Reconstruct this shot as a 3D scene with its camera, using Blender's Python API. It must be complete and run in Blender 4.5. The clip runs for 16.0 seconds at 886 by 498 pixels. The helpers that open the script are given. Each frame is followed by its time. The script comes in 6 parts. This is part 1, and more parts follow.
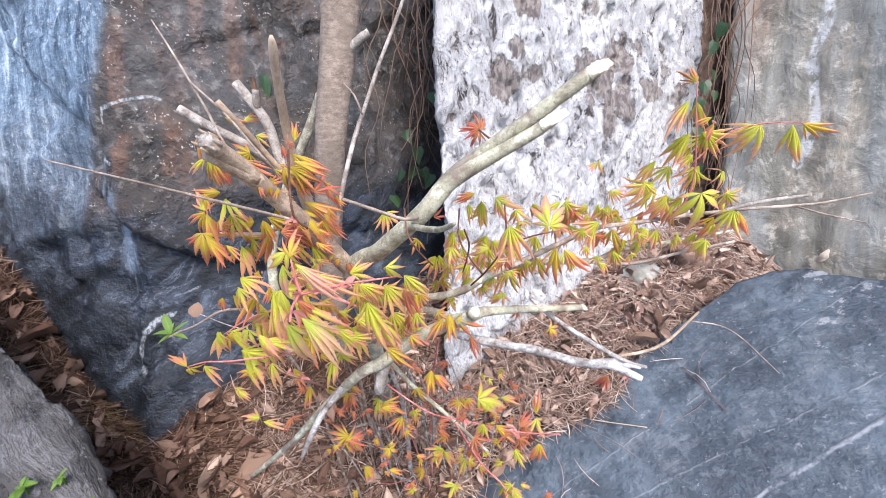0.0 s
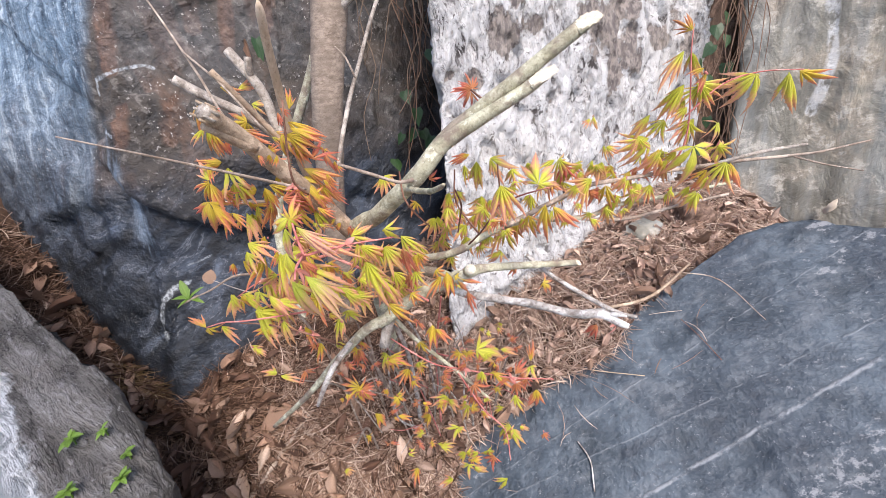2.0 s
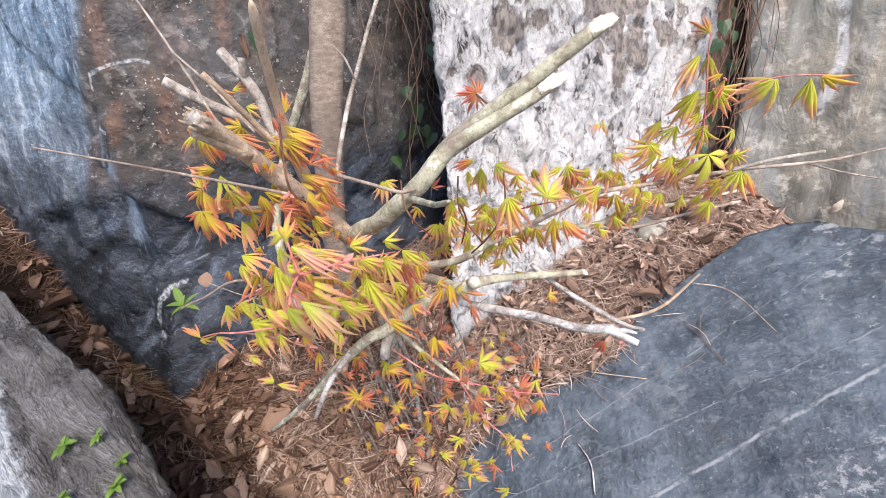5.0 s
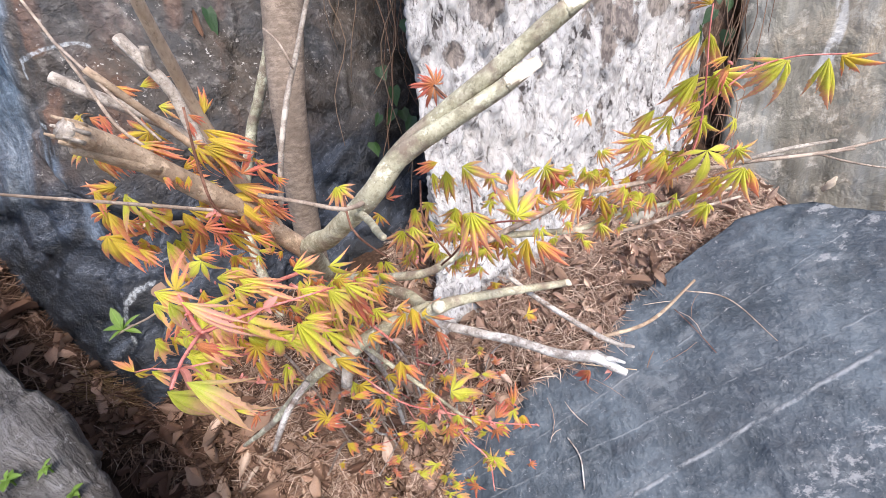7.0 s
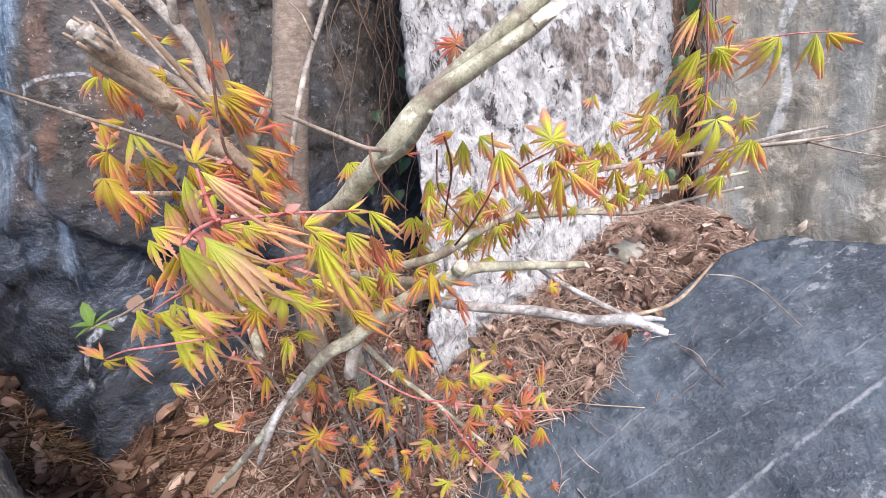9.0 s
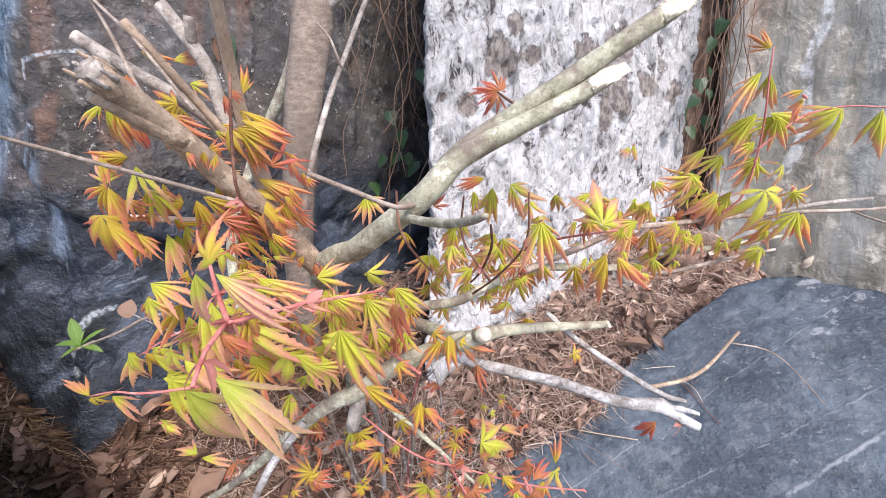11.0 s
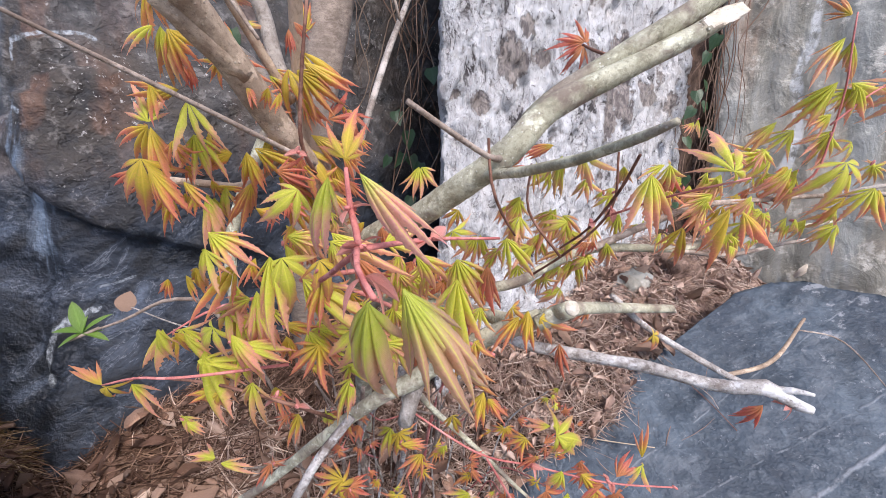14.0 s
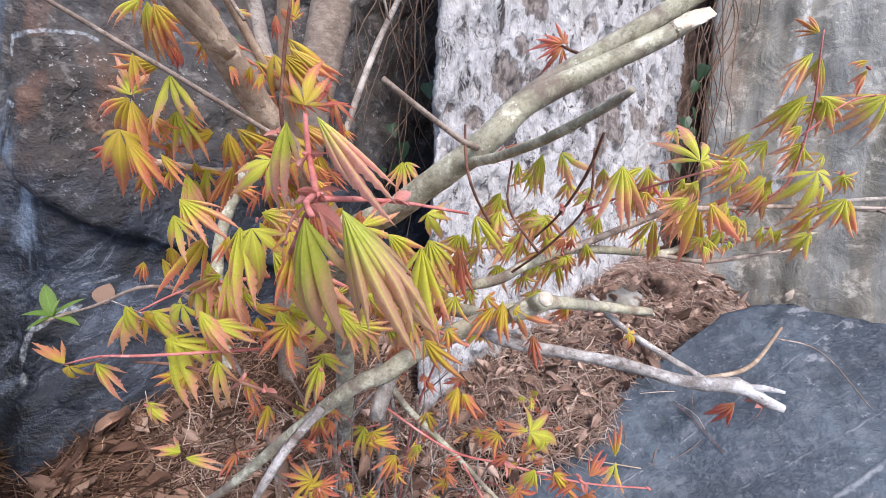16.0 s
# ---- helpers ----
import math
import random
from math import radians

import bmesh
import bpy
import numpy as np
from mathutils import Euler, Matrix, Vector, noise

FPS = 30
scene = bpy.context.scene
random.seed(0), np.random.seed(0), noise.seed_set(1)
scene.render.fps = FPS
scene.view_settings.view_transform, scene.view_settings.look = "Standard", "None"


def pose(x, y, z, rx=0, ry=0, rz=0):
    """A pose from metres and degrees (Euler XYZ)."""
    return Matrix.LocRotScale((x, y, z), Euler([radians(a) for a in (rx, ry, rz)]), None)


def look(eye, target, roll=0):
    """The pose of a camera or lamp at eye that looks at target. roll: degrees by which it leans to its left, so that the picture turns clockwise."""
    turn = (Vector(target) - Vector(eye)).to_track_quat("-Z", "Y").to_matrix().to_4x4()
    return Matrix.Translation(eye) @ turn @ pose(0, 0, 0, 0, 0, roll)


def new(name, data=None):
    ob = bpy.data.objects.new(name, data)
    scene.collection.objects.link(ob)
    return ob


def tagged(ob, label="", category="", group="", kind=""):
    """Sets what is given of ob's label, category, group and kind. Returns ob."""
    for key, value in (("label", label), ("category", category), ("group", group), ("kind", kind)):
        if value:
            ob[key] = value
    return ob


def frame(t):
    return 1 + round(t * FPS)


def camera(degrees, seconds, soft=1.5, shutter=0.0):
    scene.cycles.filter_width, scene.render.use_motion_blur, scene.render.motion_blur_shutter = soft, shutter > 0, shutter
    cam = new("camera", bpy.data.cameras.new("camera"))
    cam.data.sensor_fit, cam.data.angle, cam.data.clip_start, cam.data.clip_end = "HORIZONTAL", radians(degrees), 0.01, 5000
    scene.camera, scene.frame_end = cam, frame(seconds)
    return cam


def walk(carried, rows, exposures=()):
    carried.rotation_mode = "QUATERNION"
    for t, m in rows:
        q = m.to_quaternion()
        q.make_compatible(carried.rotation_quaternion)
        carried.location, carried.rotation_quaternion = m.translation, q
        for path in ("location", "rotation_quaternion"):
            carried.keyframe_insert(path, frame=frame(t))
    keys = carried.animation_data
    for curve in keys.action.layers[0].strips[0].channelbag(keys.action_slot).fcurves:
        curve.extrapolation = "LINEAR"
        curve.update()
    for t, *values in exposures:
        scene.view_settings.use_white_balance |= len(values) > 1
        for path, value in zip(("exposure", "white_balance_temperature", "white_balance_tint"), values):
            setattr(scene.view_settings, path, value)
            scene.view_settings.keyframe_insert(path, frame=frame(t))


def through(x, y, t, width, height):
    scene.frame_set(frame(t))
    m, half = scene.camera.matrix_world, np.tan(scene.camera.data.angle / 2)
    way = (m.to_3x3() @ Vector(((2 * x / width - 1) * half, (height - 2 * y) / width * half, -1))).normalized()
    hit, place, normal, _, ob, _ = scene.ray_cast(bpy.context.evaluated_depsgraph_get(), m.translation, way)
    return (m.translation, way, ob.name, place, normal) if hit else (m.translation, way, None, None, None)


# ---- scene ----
cam = camera(100.2, 16.0, soft=0.5)
PATH = [
    (0, (0.019, -0.01, 0.76), (-0.011, 1.783, -0.125), -1.7),
    (0.5, (0.029, -0.031, 0.77), (-0.05, 1.73, -0.174), -2.7),
    (1, (0.032, -0.029, 0.772), (-0.063, 1.708, -0.214), -4.0),
    (1.5, (0.035, -0.021, 0.761), (-0.03, 1.665, -0.314), -4.6),
    (2, (0.028, -0.023, 0.764), (-0.045, 1.674, -0.293), -4.2),
    (2.5, (0.029, -0.024, 0.765), (-0.022, 1.69, -0.264), -3.4),
    (3, (0.023, -0.007, 0.755), (-0.035, 1.677, -0.322), -2.7),
    (3.5, (0.017, -0.004, 0.752), (-0.025, 1.673, -0.337), -2.7),
    (4, (0.008, -0.009, 0.755), (-0.041, 1.674, -0.325), -2.9),
    (4.2, (0.009, -0.011, 0.755), (-0.039, 1.678, -0.315), -2.9),
    (6.3, (0.051, 0.037, 0.801), (-0.071, 1.626, -0.408), -6.4),
    (6.5, (0.051, 0.045, 0.789), (-0.04, 1.618, -0.443), -6.0),
    (7, (0.05, 0.049, 0.769), (0.011, 1.663, -0.411), -4.9),
    (7.5, (0.049, 0.052, 0.762), (0.053, 1.696, -0.378), -3.3),
    (8, (0.045, 0.055, 0.751), (0.086, 1.724, -0.351), -1.5),
    (8.5, (0.032, 0.034, 0.719), (0.144, 1.766, -0.275), -0.4),
    (8.7, (0.026, 0.022, 0.698), (0.102, 1.816, -0.183), -3.1),
    (10.8, (-0.004, 0.06, 0.724), (0.101, 1.842, -0.178), 2.0),
    (11, (0.002, 0.062, 0.73), (0.099, 1.834, -0.192), 2.1),
    (11.5, (0.0, 0.06, 0.714), (0.096, 1.809, -0.252), 2.7),
    (12, (-0.017, 0.057, 0.706), (0.119, 1.84, -0.191), 4.7),
    (12.5, (-0.042, 0.067, 0.696), (0.148, 1.873, -0.144), 6.2),
    (13, (-0.05, 0.071, 0.697), (0.177, 1.897, -0.086), 4.9),
    (13.5, (-0.052, 0.077, 0.692), (0.185, 1.893, -0.113), 4.9),
    (14, (-0.051, 0.075, 0.69), (0.133, 1.877, -0.157), 3.8),
    (14.5, (-0.052, 0.067, 0.696), (0.12, 1.888, -0.114), 3.8),
    (15, (-0.04, 0.055, 0.691), (0.181, 1.899, -0.051), 4.4),
    (15.5, (-0.041, 0.06, 0.678), (0.196, 1.903, -0.061), 5.7),
    (16, (-0.04, 0.066, 0.675), (0.168, 1.908, -0.076), 6.0),
]
walk(cam, [(t, look(eye, target, roll)) for t, eye, target, roll in PATH],
     [(0, 0.98, 6330, 14), (1, 0.95, 6480, 15), (2.5, 0.8, 6830, 14), (4, 0.85, 6830, 14), (6.5, 0.93, 6830, 14), (8.5, 0.83, 6730, 15),
      (11, 0.86, 6530, 15), (13, 0.89, 6530, 16), (13.5, 0.85, 6530, 16), (14, 0.65, 6430, 16), (15, 0.68, 6430, 16), (15.5, 0.79, 6430, 16), (16, 0.63, 6430, 16)])

# ---- world and light ----
world = bpy.data.worlds.new("sky")
scene.world = world
world.use_nodes = True
wn = world.node_tree
wn.nodes.clear()
sky = wn.nodes.new("ShaderNodeTexSky")
sky.sky_type = "NISHITA"
sky.sun_disc = False
sky.sun_elevation, sky.sun_rotation = radians(58), radians(153)
sky.air_density, sky.dust_density, sky.ozone_density = 1.0, 1.5, 1.5
bg = wn.nodes.new("ShaderNodeBackground")
bg.inputs["Strength"].default_value = 0.16
wout = wn.nodes.new("ShaderNodeOutputWorld")
wn.links.new(sky.outputs[0], bg.inputs[0])
wn.links.new(bg.outputs[0], wout.inputs[0])
sun = new("sun", bpy.data.lights.new("sun", "SUN"))
sun.data.energy, sun.data.angle, sun.data.color = 2.6, radians(22), (1.0, 0.95, 0.88)
sun.matrix_world = look((0.75, -1.5, 2.7), (0, 0, 0))

# ---- materials ----


class Mat:
    """A small node builder."""

    def __init__(self, name, rough=0.8, spec=0.3):
        self.m = bpy.data.materials.new(name)
        self.m.use_nodes = True
        self.t = self.m.node_tree
        self.b = self.t.nodes["Principled BSDF"]
        self.b.inputs["Roughness"].default_value = rough
        self.b.inputs["Specular IOR Level"].default_value = spec
        self.co = self.node("ShaderNodeTexCoord").outputs["Object"]

    def node(self, kind):
        return self.t.nodes.new(kind)

    def link(self, a, b):
        self.t.links.new(a, b)

    def put(self, sock, v):
        if hasattr(v, "links"):
            self.link(v, sock)
        else:
            sock.default_value = v

    def mapped(self, scale=(1, 1, 1), rot=(0, 0, 0), loc=(0, 0, 0), co=None):
        if any(rot):
            turned = self.node("ShaderNodeMapping")
            turned.inputs["Rotation"].default_value = [radians(a) for a in rot]
            self.link(co or self.co, turned.inputs["Vector"])
            co = turned.outputs[0]
        n = self.node("ShaderNodeMapping")
        n.inputs["Scale"].default_value, n.inputs["Location"].default_value = scale, loc
        self.link(co or self.co, n.inputs["Vector"])
        return n.outputs[0]

    def noise(self, scale, detail=4, rough=0.6, co=None, distort=0.0):
        n = self.node("ShaderNodeTexNoise")
        n.inputs["Scale"].default_value, n.inputs["Detail"].default_value = scale, detail
        n.inputs["Roughness"].default_value, n.inputs["Distortion"].default_value = rough, distort
        self.link(co or self.co, n.inputs["Vector"])
        return n.outputs["Fac"]

    def voronoi(self, scale, co=None, feature="F1"):
        n = self.node("ShaderNodeTexVoronoi")
        n.feature = feature
        n.inputs["Scale"].default_value = scale
        self.link(co or self.co, n.inputs["Vector"])
        return n.outputs["Distance"]

    def ramp(self, fac, *stops):
        n = self.node("ShaderNodeValToRGB")
        e = n.color_ramp.elements
        while len(e) < len(stops):
            e.new(0.5)
        for el, (p, c) in zip(e, stops):
            el.position = p
            el.color = (c, c, c, 1) if isinstance(c, (int, float)) else (*c, 1)
        self.link(fac, n.inputs[0])
        return n.outputs[0]

    def mix(self, fac, a, b, mode="MIX"):
        n = self.node("ShaderNodeMix")
        n.data_type, n.blend_type = "RGBA", mode
        for sock, v in ((n.inputs[0], fac), (n.inputs[6], a), (n.inputs[7], b)):
            if isinstance(v, tuple) and len(v) == 3:
                v = (*v, 1)
            self.put(sock, v)
        return n.outputs[2]

    def math(self, op, a, b=0.0, clamp=False):
        n = self.node("ShaderNodeMath")
        n.operation, n.use_clamp = op, clamp
        self.put(n.inputs[0], a)
        self.put(n.inputs[1], b)
        return n.outputs[0]

    def spots(self, fac, level, soft=0.02, below=False):
        """1 where the noise lies over (or below) the level, with a crisp rim."""
        lo, hi = (1.0, 0.0) if below else (0.0, 1.0)
        return self.ramp(fac, (max(0.0, level - soft), lo), (min(1.0, level + soft), hi))

    def cracks(self, fac, half=0.008, at=0.5):
        """Thin lines where the noise crosses a level."""
        return self.ramp(self.math("ABSOLUTE", self.math("SUBTRACT", fac, at)), (half * 0.4, 1.0), (half, 0.0))

    def seam(self, x, z, points, width, wobble):
        """1 along a line of (x, z) points, with an uneven rim."""
        best = None
        for (x0, z0), (x1, z1) in zip(points, points[1:]):
            dx, dz = x1 - x0, z1 - z0
            px, pz = self.math("SUBTRACT", x, x0), self.math("SUBTRACT", z, z0)
            t = self.math("DIVIDE", self.math("ADD", self.math("MULTIPLY", px, dx), self.math("MULTIPLY", pz, dz)), dx * dx + dz * dz, True)
            ex, ez = self.math("SUBTRACT", px, self.math("MULTIPLY", t, dx)), self.math("SUBTRACT", pz, self.math("MULTIPLY", t, dz))
            d = self.math("SQRT", self.math("ADD", self.math("MULTIPLY", ex, ex), self.math("MULTIPLY", ez, ez)))
            best = d if best is None else self.math("MINIMUM", best, d)
        best = self.math("DIVIDE", self.math("ADD", best, self.math("MULTIPLY", self.math("SUBTRACT", wobble, 0.5), width * 3)), width)
        return self.ramp(best, (0.55, 1.0), (1.0, 0.0))

    def xyz(self):
        n = self.node("ShaderNodeSeparateXYZ")
        self.link(self.co, n.inputs[0])
        return n.outputs

    def color(self, c):
        self.put(self.b.inputs["Base Color"], (*c, 1) if isinstance(c, tuple) else c)

    def bump(self, height, strength=0.5, dist=0.01):
        n = self.node("ShaderNodeBump")
        n.inputs["Strength"].default_value, n.inputs["Distance"].default_value = strength, dist
        self.link(height, n.inputs["Height"])
        self.link(n.outputs[0], self.b.inputs["Normal"])

    def random(self):
        return self.node("ShaderNodeObjectInfo").outputs["Random"]


def plain(name, c, rough=0.8):
    a = Mat(name, rough)
    n = a.noise(60, 4)
    a.color(a.mix(n, tuple(v * 0.75 for v in c), tuple(min(1, v * 1.25) for v in c)))
    a.bump(n, 0.3, 0.002)
    return a.m


def rock_dark():
    a = Mat("dark_rock", 0.5, 0.38)
    x, y, z = a.xyz()
    big, mid, fine, speck = a.noise(3.2, 5), a.noise(9, 7, 0.62), a.noise(38, 6, 0.65), a.noise(120, 5, 0.68)
    base = a.ramp(mid, (0.36, (0.022, 0.02, 0.019)), (0.48, (0.046, 0.038, 0.033)), (0.62, (0.084, 0.068, 0.057)), (0.74, (0.145, 0.126, 0.112)))
    base = a.mix(a.ramp(fine, (0.36, 0.6), (0.45, 0.0)), base, (0.03, 0.03, 0.033))
    base = a.mix(a.math("MULTIPLY", a.spots(fine, 0.6, 0.04), 0.4), base, (0.3, 0.275, 0.255))
    drip = a.noise(13, 6, 0.62, a.mapped((1, 1, 0.09)))
    rust = a.math("MULTIPLY", a.ramp(drip, (0.52, 0.0), (0.6, 1.0)), a.ramp(z, (0.42, 0.0), (0.56, 1.0)))
    rust = a.math("MULTIPLY", rust, a.ramp(a.math("MULTIPLY", x, -1.0), (0.2, 0.15), (0.4, 1.0)))
    drips = None
    for line in (((-0.655, 0.86), (-0.66, 0.72)), ((-0.527, 0.9), (-0.532, 0.78)), ((-0.465, 0.9), (-0.478, 0.73)), ((-0.651, 0.64), (-0.656, 0.585)), ((-0.577, 0.65), (-0.581, 0.575)), ((-0.4, 0.82), (-0.405, 0.74))):
        one = a.seam(x, z, line, 0.015, drip)
        drips = one if drips is None else a.math("MAXIMUM", drips, one)
    rust = a.math("MAXIMUM", a.math("MULTIPLY", rust, 0.5), a.math("MULTIPLY", drips, a.ramp(mid, (0.4, 0.5), (0.55, 1.0))))
    base = a.mix(a.math("MULTIPLY", rust, 0.65), base, a.mix(a.spots(fine, 0.5, 0.08), (0.085, 0.04, 0.026), (0.18, 0.09, 0.055)))
    cool = a.math("MULTIPLY", a.ramp(a.noise(5, 5, 0.6, a.mapped((1, 1, 0.6), (0, 0, 0), (2, 5, 1))), (0.5, 0.0), (0.6, 1.0)), 0.25)
    base = a.mix(cool, base, a.mix(a.spots(fine, 0.5, 0.08), (0.09, 0.1, 0.115), (0.2, 0.215, 0.235)))
    # Blue black with thin pale streaks towards the bottom.
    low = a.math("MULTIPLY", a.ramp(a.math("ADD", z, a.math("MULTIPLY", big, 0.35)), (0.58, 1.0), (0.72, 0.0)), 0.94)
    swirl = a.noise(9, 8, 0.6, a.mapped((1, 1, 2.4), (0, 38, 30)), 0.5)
    blue_black = a.ramp(swirl, (0.38, (0.011, 0.014, 0.019)), (0.5, (0.022, 0.029, 0.042)), (0.6, (0.045, 0.058, 0.082)), (0.7, (0.1, 0.125, 0.17)))
    blue_black = a.mix(a.math("MULTIPLY", a.cracks(swirl, 0.008, 0.57), 0.45), blue_black, (0.24, 0.26, 0.3))
    base = a.mix(low, base, blue_black)
    streak = a.noise(34, 8, 0.68, a.mapped((1, 1, 0.14), (21, 0, 0)))
    band = a.math("MULTIPLY", a.seam(x, z, ((-0.695, 0.6), (-0.685, 0.47), (-0.7, 0.34)), 0.035, streak), a.ramp(streak, (0.46, 0.0), (0.6, 0.75)))
    base = a.mix(band, base, (0.22, 0.28, 0.36))
    # Paler, streaked blue grey left of the corner, fading out lower down.
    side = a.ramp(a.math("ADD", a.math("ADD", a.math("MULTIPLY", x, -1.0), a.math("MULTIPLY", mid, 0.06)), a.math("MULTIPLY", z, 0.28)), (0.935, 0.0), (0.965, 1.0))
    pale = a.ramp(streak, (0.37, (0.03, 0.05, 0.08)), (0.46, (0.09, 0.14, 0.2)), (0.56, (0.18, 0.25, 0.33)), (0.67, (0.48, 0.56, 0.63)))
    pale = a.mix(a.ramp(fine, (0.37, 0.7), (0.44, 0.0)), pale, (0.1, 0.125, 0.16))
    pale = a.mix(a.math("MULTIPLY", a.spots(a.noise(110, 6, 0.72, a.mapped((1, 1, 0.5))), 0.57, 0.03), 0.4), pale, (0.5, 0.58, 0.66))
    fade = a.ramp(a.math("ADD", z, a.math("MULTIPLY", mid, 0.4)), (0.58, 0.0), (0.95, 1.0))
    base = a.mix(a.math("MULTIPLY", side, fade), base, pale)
    seams = a.noise(5, 6, 0.58, a.mapped((1, 0.5, 1.5), (0, 32, 20)))
    base = a.mix(a.math("MULTIPLY", a.cracks(seams, 0.002), 0.2), base, (0.012, 0.012, 0.014))
    quartz = a.seam(x, z, ((-0.633, 0.256), (-0.655, 0.251), (-0.672, 0.236), (-0.686, 0.205), (-0.692, 0.17), (-0.699, 0.135)), 0.0085, fine)
    quartz = a.math("MAXIMUM", quartz, a.seam(x, z, ((-0.604, 0.71), (-0.616, 0.718), (-0.637, 0.717), (-0.657, 0.712), (-0.695, 0.7), (-0.703, 0.672)), 0.0038, fine))
    quartz = a.math("MAXIMUM", quartz, a.seam(x, z, ((-0.676, 0.599), (-0.699, 0.606), (-0.714, 0.599)), 0.004, fine))
    quartz = a.math("MAXIMUM", quartz, a.math("MULTIPLY", a.seam(x, z, ((-0.628, 0.293), (-0.607, 0.294), (-0.582, 0.3)), 0.0025, fine), 0.6))
    base = a.mix(a.math("MULTIPLY", quartz, a.ramp(speck, (0.42, 0.15), (0.58, 0.8))), base, (0.42, 0.46, 0.5))
    # Pale specks painted in as glints, left out towards the bottom.
    upper_face = a.math("SUBTRACT", 1.0, low)
    a.color(a.mix(a.math("MULTIPLY", a.math("MULTIPLY", a.math("MULTIPLY", a.spots(speck, 0.63, 0.012), a.spots(a.noise(7, 4), 0.52, 0.05)), 0.85), upper_face), base, (0.5, 0.48, 0.46)))
    a.put(a.b.inputs["Roughness"], a.ramp(mid, (0.35, 0.3), (0.65, 0.7)))
    h = a.math("ADD", a.math("MULTIPLY", mid, 1.6), a.math("ADD", a.math("MULTIPLY", fine, 0.35), a.math("ADD", a.math("MULTIPLY", speck, 0.12), a.math("MULTIPLY", a.cracks(seams, 0.006), -0.04))))
    a.bump(h, 1.0, 0.02)
    return a.m


def rock_white():
    a = Mat("white_rock", 0.65, 0.35)
    flake = a.noise(30, 8, 0.66, a.mapped((1, 1, 0.45), (17, 0, 0)), 0.6)
    mid, fine, speck = a.noise(11, 7, 0.68), a.noise(70, 7, 0.68, a.mapped((1, 1, 0.5), (17, 0, 0))), a.noise(150, 5, 0.68)
    base = a.ramp(flake, (0.36, (0.34, 0.328, 0.33)), (0.43, (0.5, 0.49, 0.495)), (0.53, (0.665, 0.66, 0.665)))
    base = a.mix(a.math("MULTIPLY", a.spots(fine, 0.41, 0.02, True), 0.5), base, (0.5, 0.455, 0.45))
    base = a.mix(a.math("MULTIPLY", a.spots(speck, 0.37, 0.015, True), 0.7), base, (0.24, 0.21, 0.21))
    pits = a.math("MULTIPLY", a.spots(flake, 0.395, 0.01, True), a.spots(mid, 0.52, 0.03))
    base = a.mix(a.math("MULTIPLY", pits, 0.95), base, (0.06, 0.05, 0.05))
    seams = a.noise(18, 8, 0.7, a.mapped((1, 1, 0.5), (17, 0, 0)), 0.8)
    base = a.mix(a.math("MULTIPLY", a.math("MULTIPLY", a.cracks(seams, 0.007), a.spots(mid, 0.45, 0.05)), 0.8), base, (0.13, 0.115, 0.11))
    chip = a.noise(44, 6, 0.7, a.mapped((1, 1, 0.8), (17, 0, 0), (2, 5, 1)), 1.2)
    base = a.mix(a.math("MULTIPLY", a.math("MULTIPLY", a.spots(chip, 0.4, 0.015, True), a.spots(seams, 0.48, 0.05)), 0.9), base, (0.1, 0.09, 0.088))
    x, y, z = a.xyz()
    patch = None
    for px, pz, size in ((0.222, 0.885, 0.05), (0.187, 0.793, 0.033), (0.153, 0.728, 0.062), (0.087, 0.647, 0.032), (0.242, 0.74, 0.026), (0.66, 0.677, 0.06), (0.515, 0.65, 0.1), (0.45, 0.715, 0.09), (0.51, 0.775, 0.08), (0.486, 0.595, 0.04), (0.39, 0.755, 0.05), (0.03, 0.66, 0.02), (0.8, 0.66, 0.06)):
        dx, dz = a.math("SUBTRACT", x, px), a.math("SUBTRACT", z, pz)
        d = a.math("SQRT", a.math("ADD", a.math("MULTIPLY", dx, dx), a.math("MULTIPLY", dz, dz)))
        one = a.ramp(a.math("DIVIDE", d, size), (0.3, 1.0), (1.1, 0.0))
        patch = one if patch is None else a.math("MAXIMUM", patch, one)
    worn = a.spots(a.math("ADD", a.math("MULTIPLY", patch, 0.24), a.noise(13, 8, 0.68, a.mapped((1, 1, 0.7), (17, 0, 0)))), 0.63, 0.022)
    base = a.mix(a.math("MULTIPLY", worn, 0.92), base, a.mix(a.spots(fine, 0.5, 0.06), (0.13, 0.105, 0.1), (0.34, 0.29, 0.26)))
    warm = a.ramp(a.noise(5, 4), (0.54, 0.0), (0.7, 0.2))
    a.color(a.mix(warm, base, (0.62, 0.55, 0.47)))
    h = a.math("ADD", a.math("MULTIPLY", flake, 1.3), a.math("ADD", a.math("MULTIPLY", speck, 0.2), a.math("SUBTRACT", a.math("MULTIPLY", fine, 0.32), a.math("MULTIPLY", a.math("ADD", worn, pits), 0.3))))
    a.bump(h, 0.8, 0.03)
    return a.m


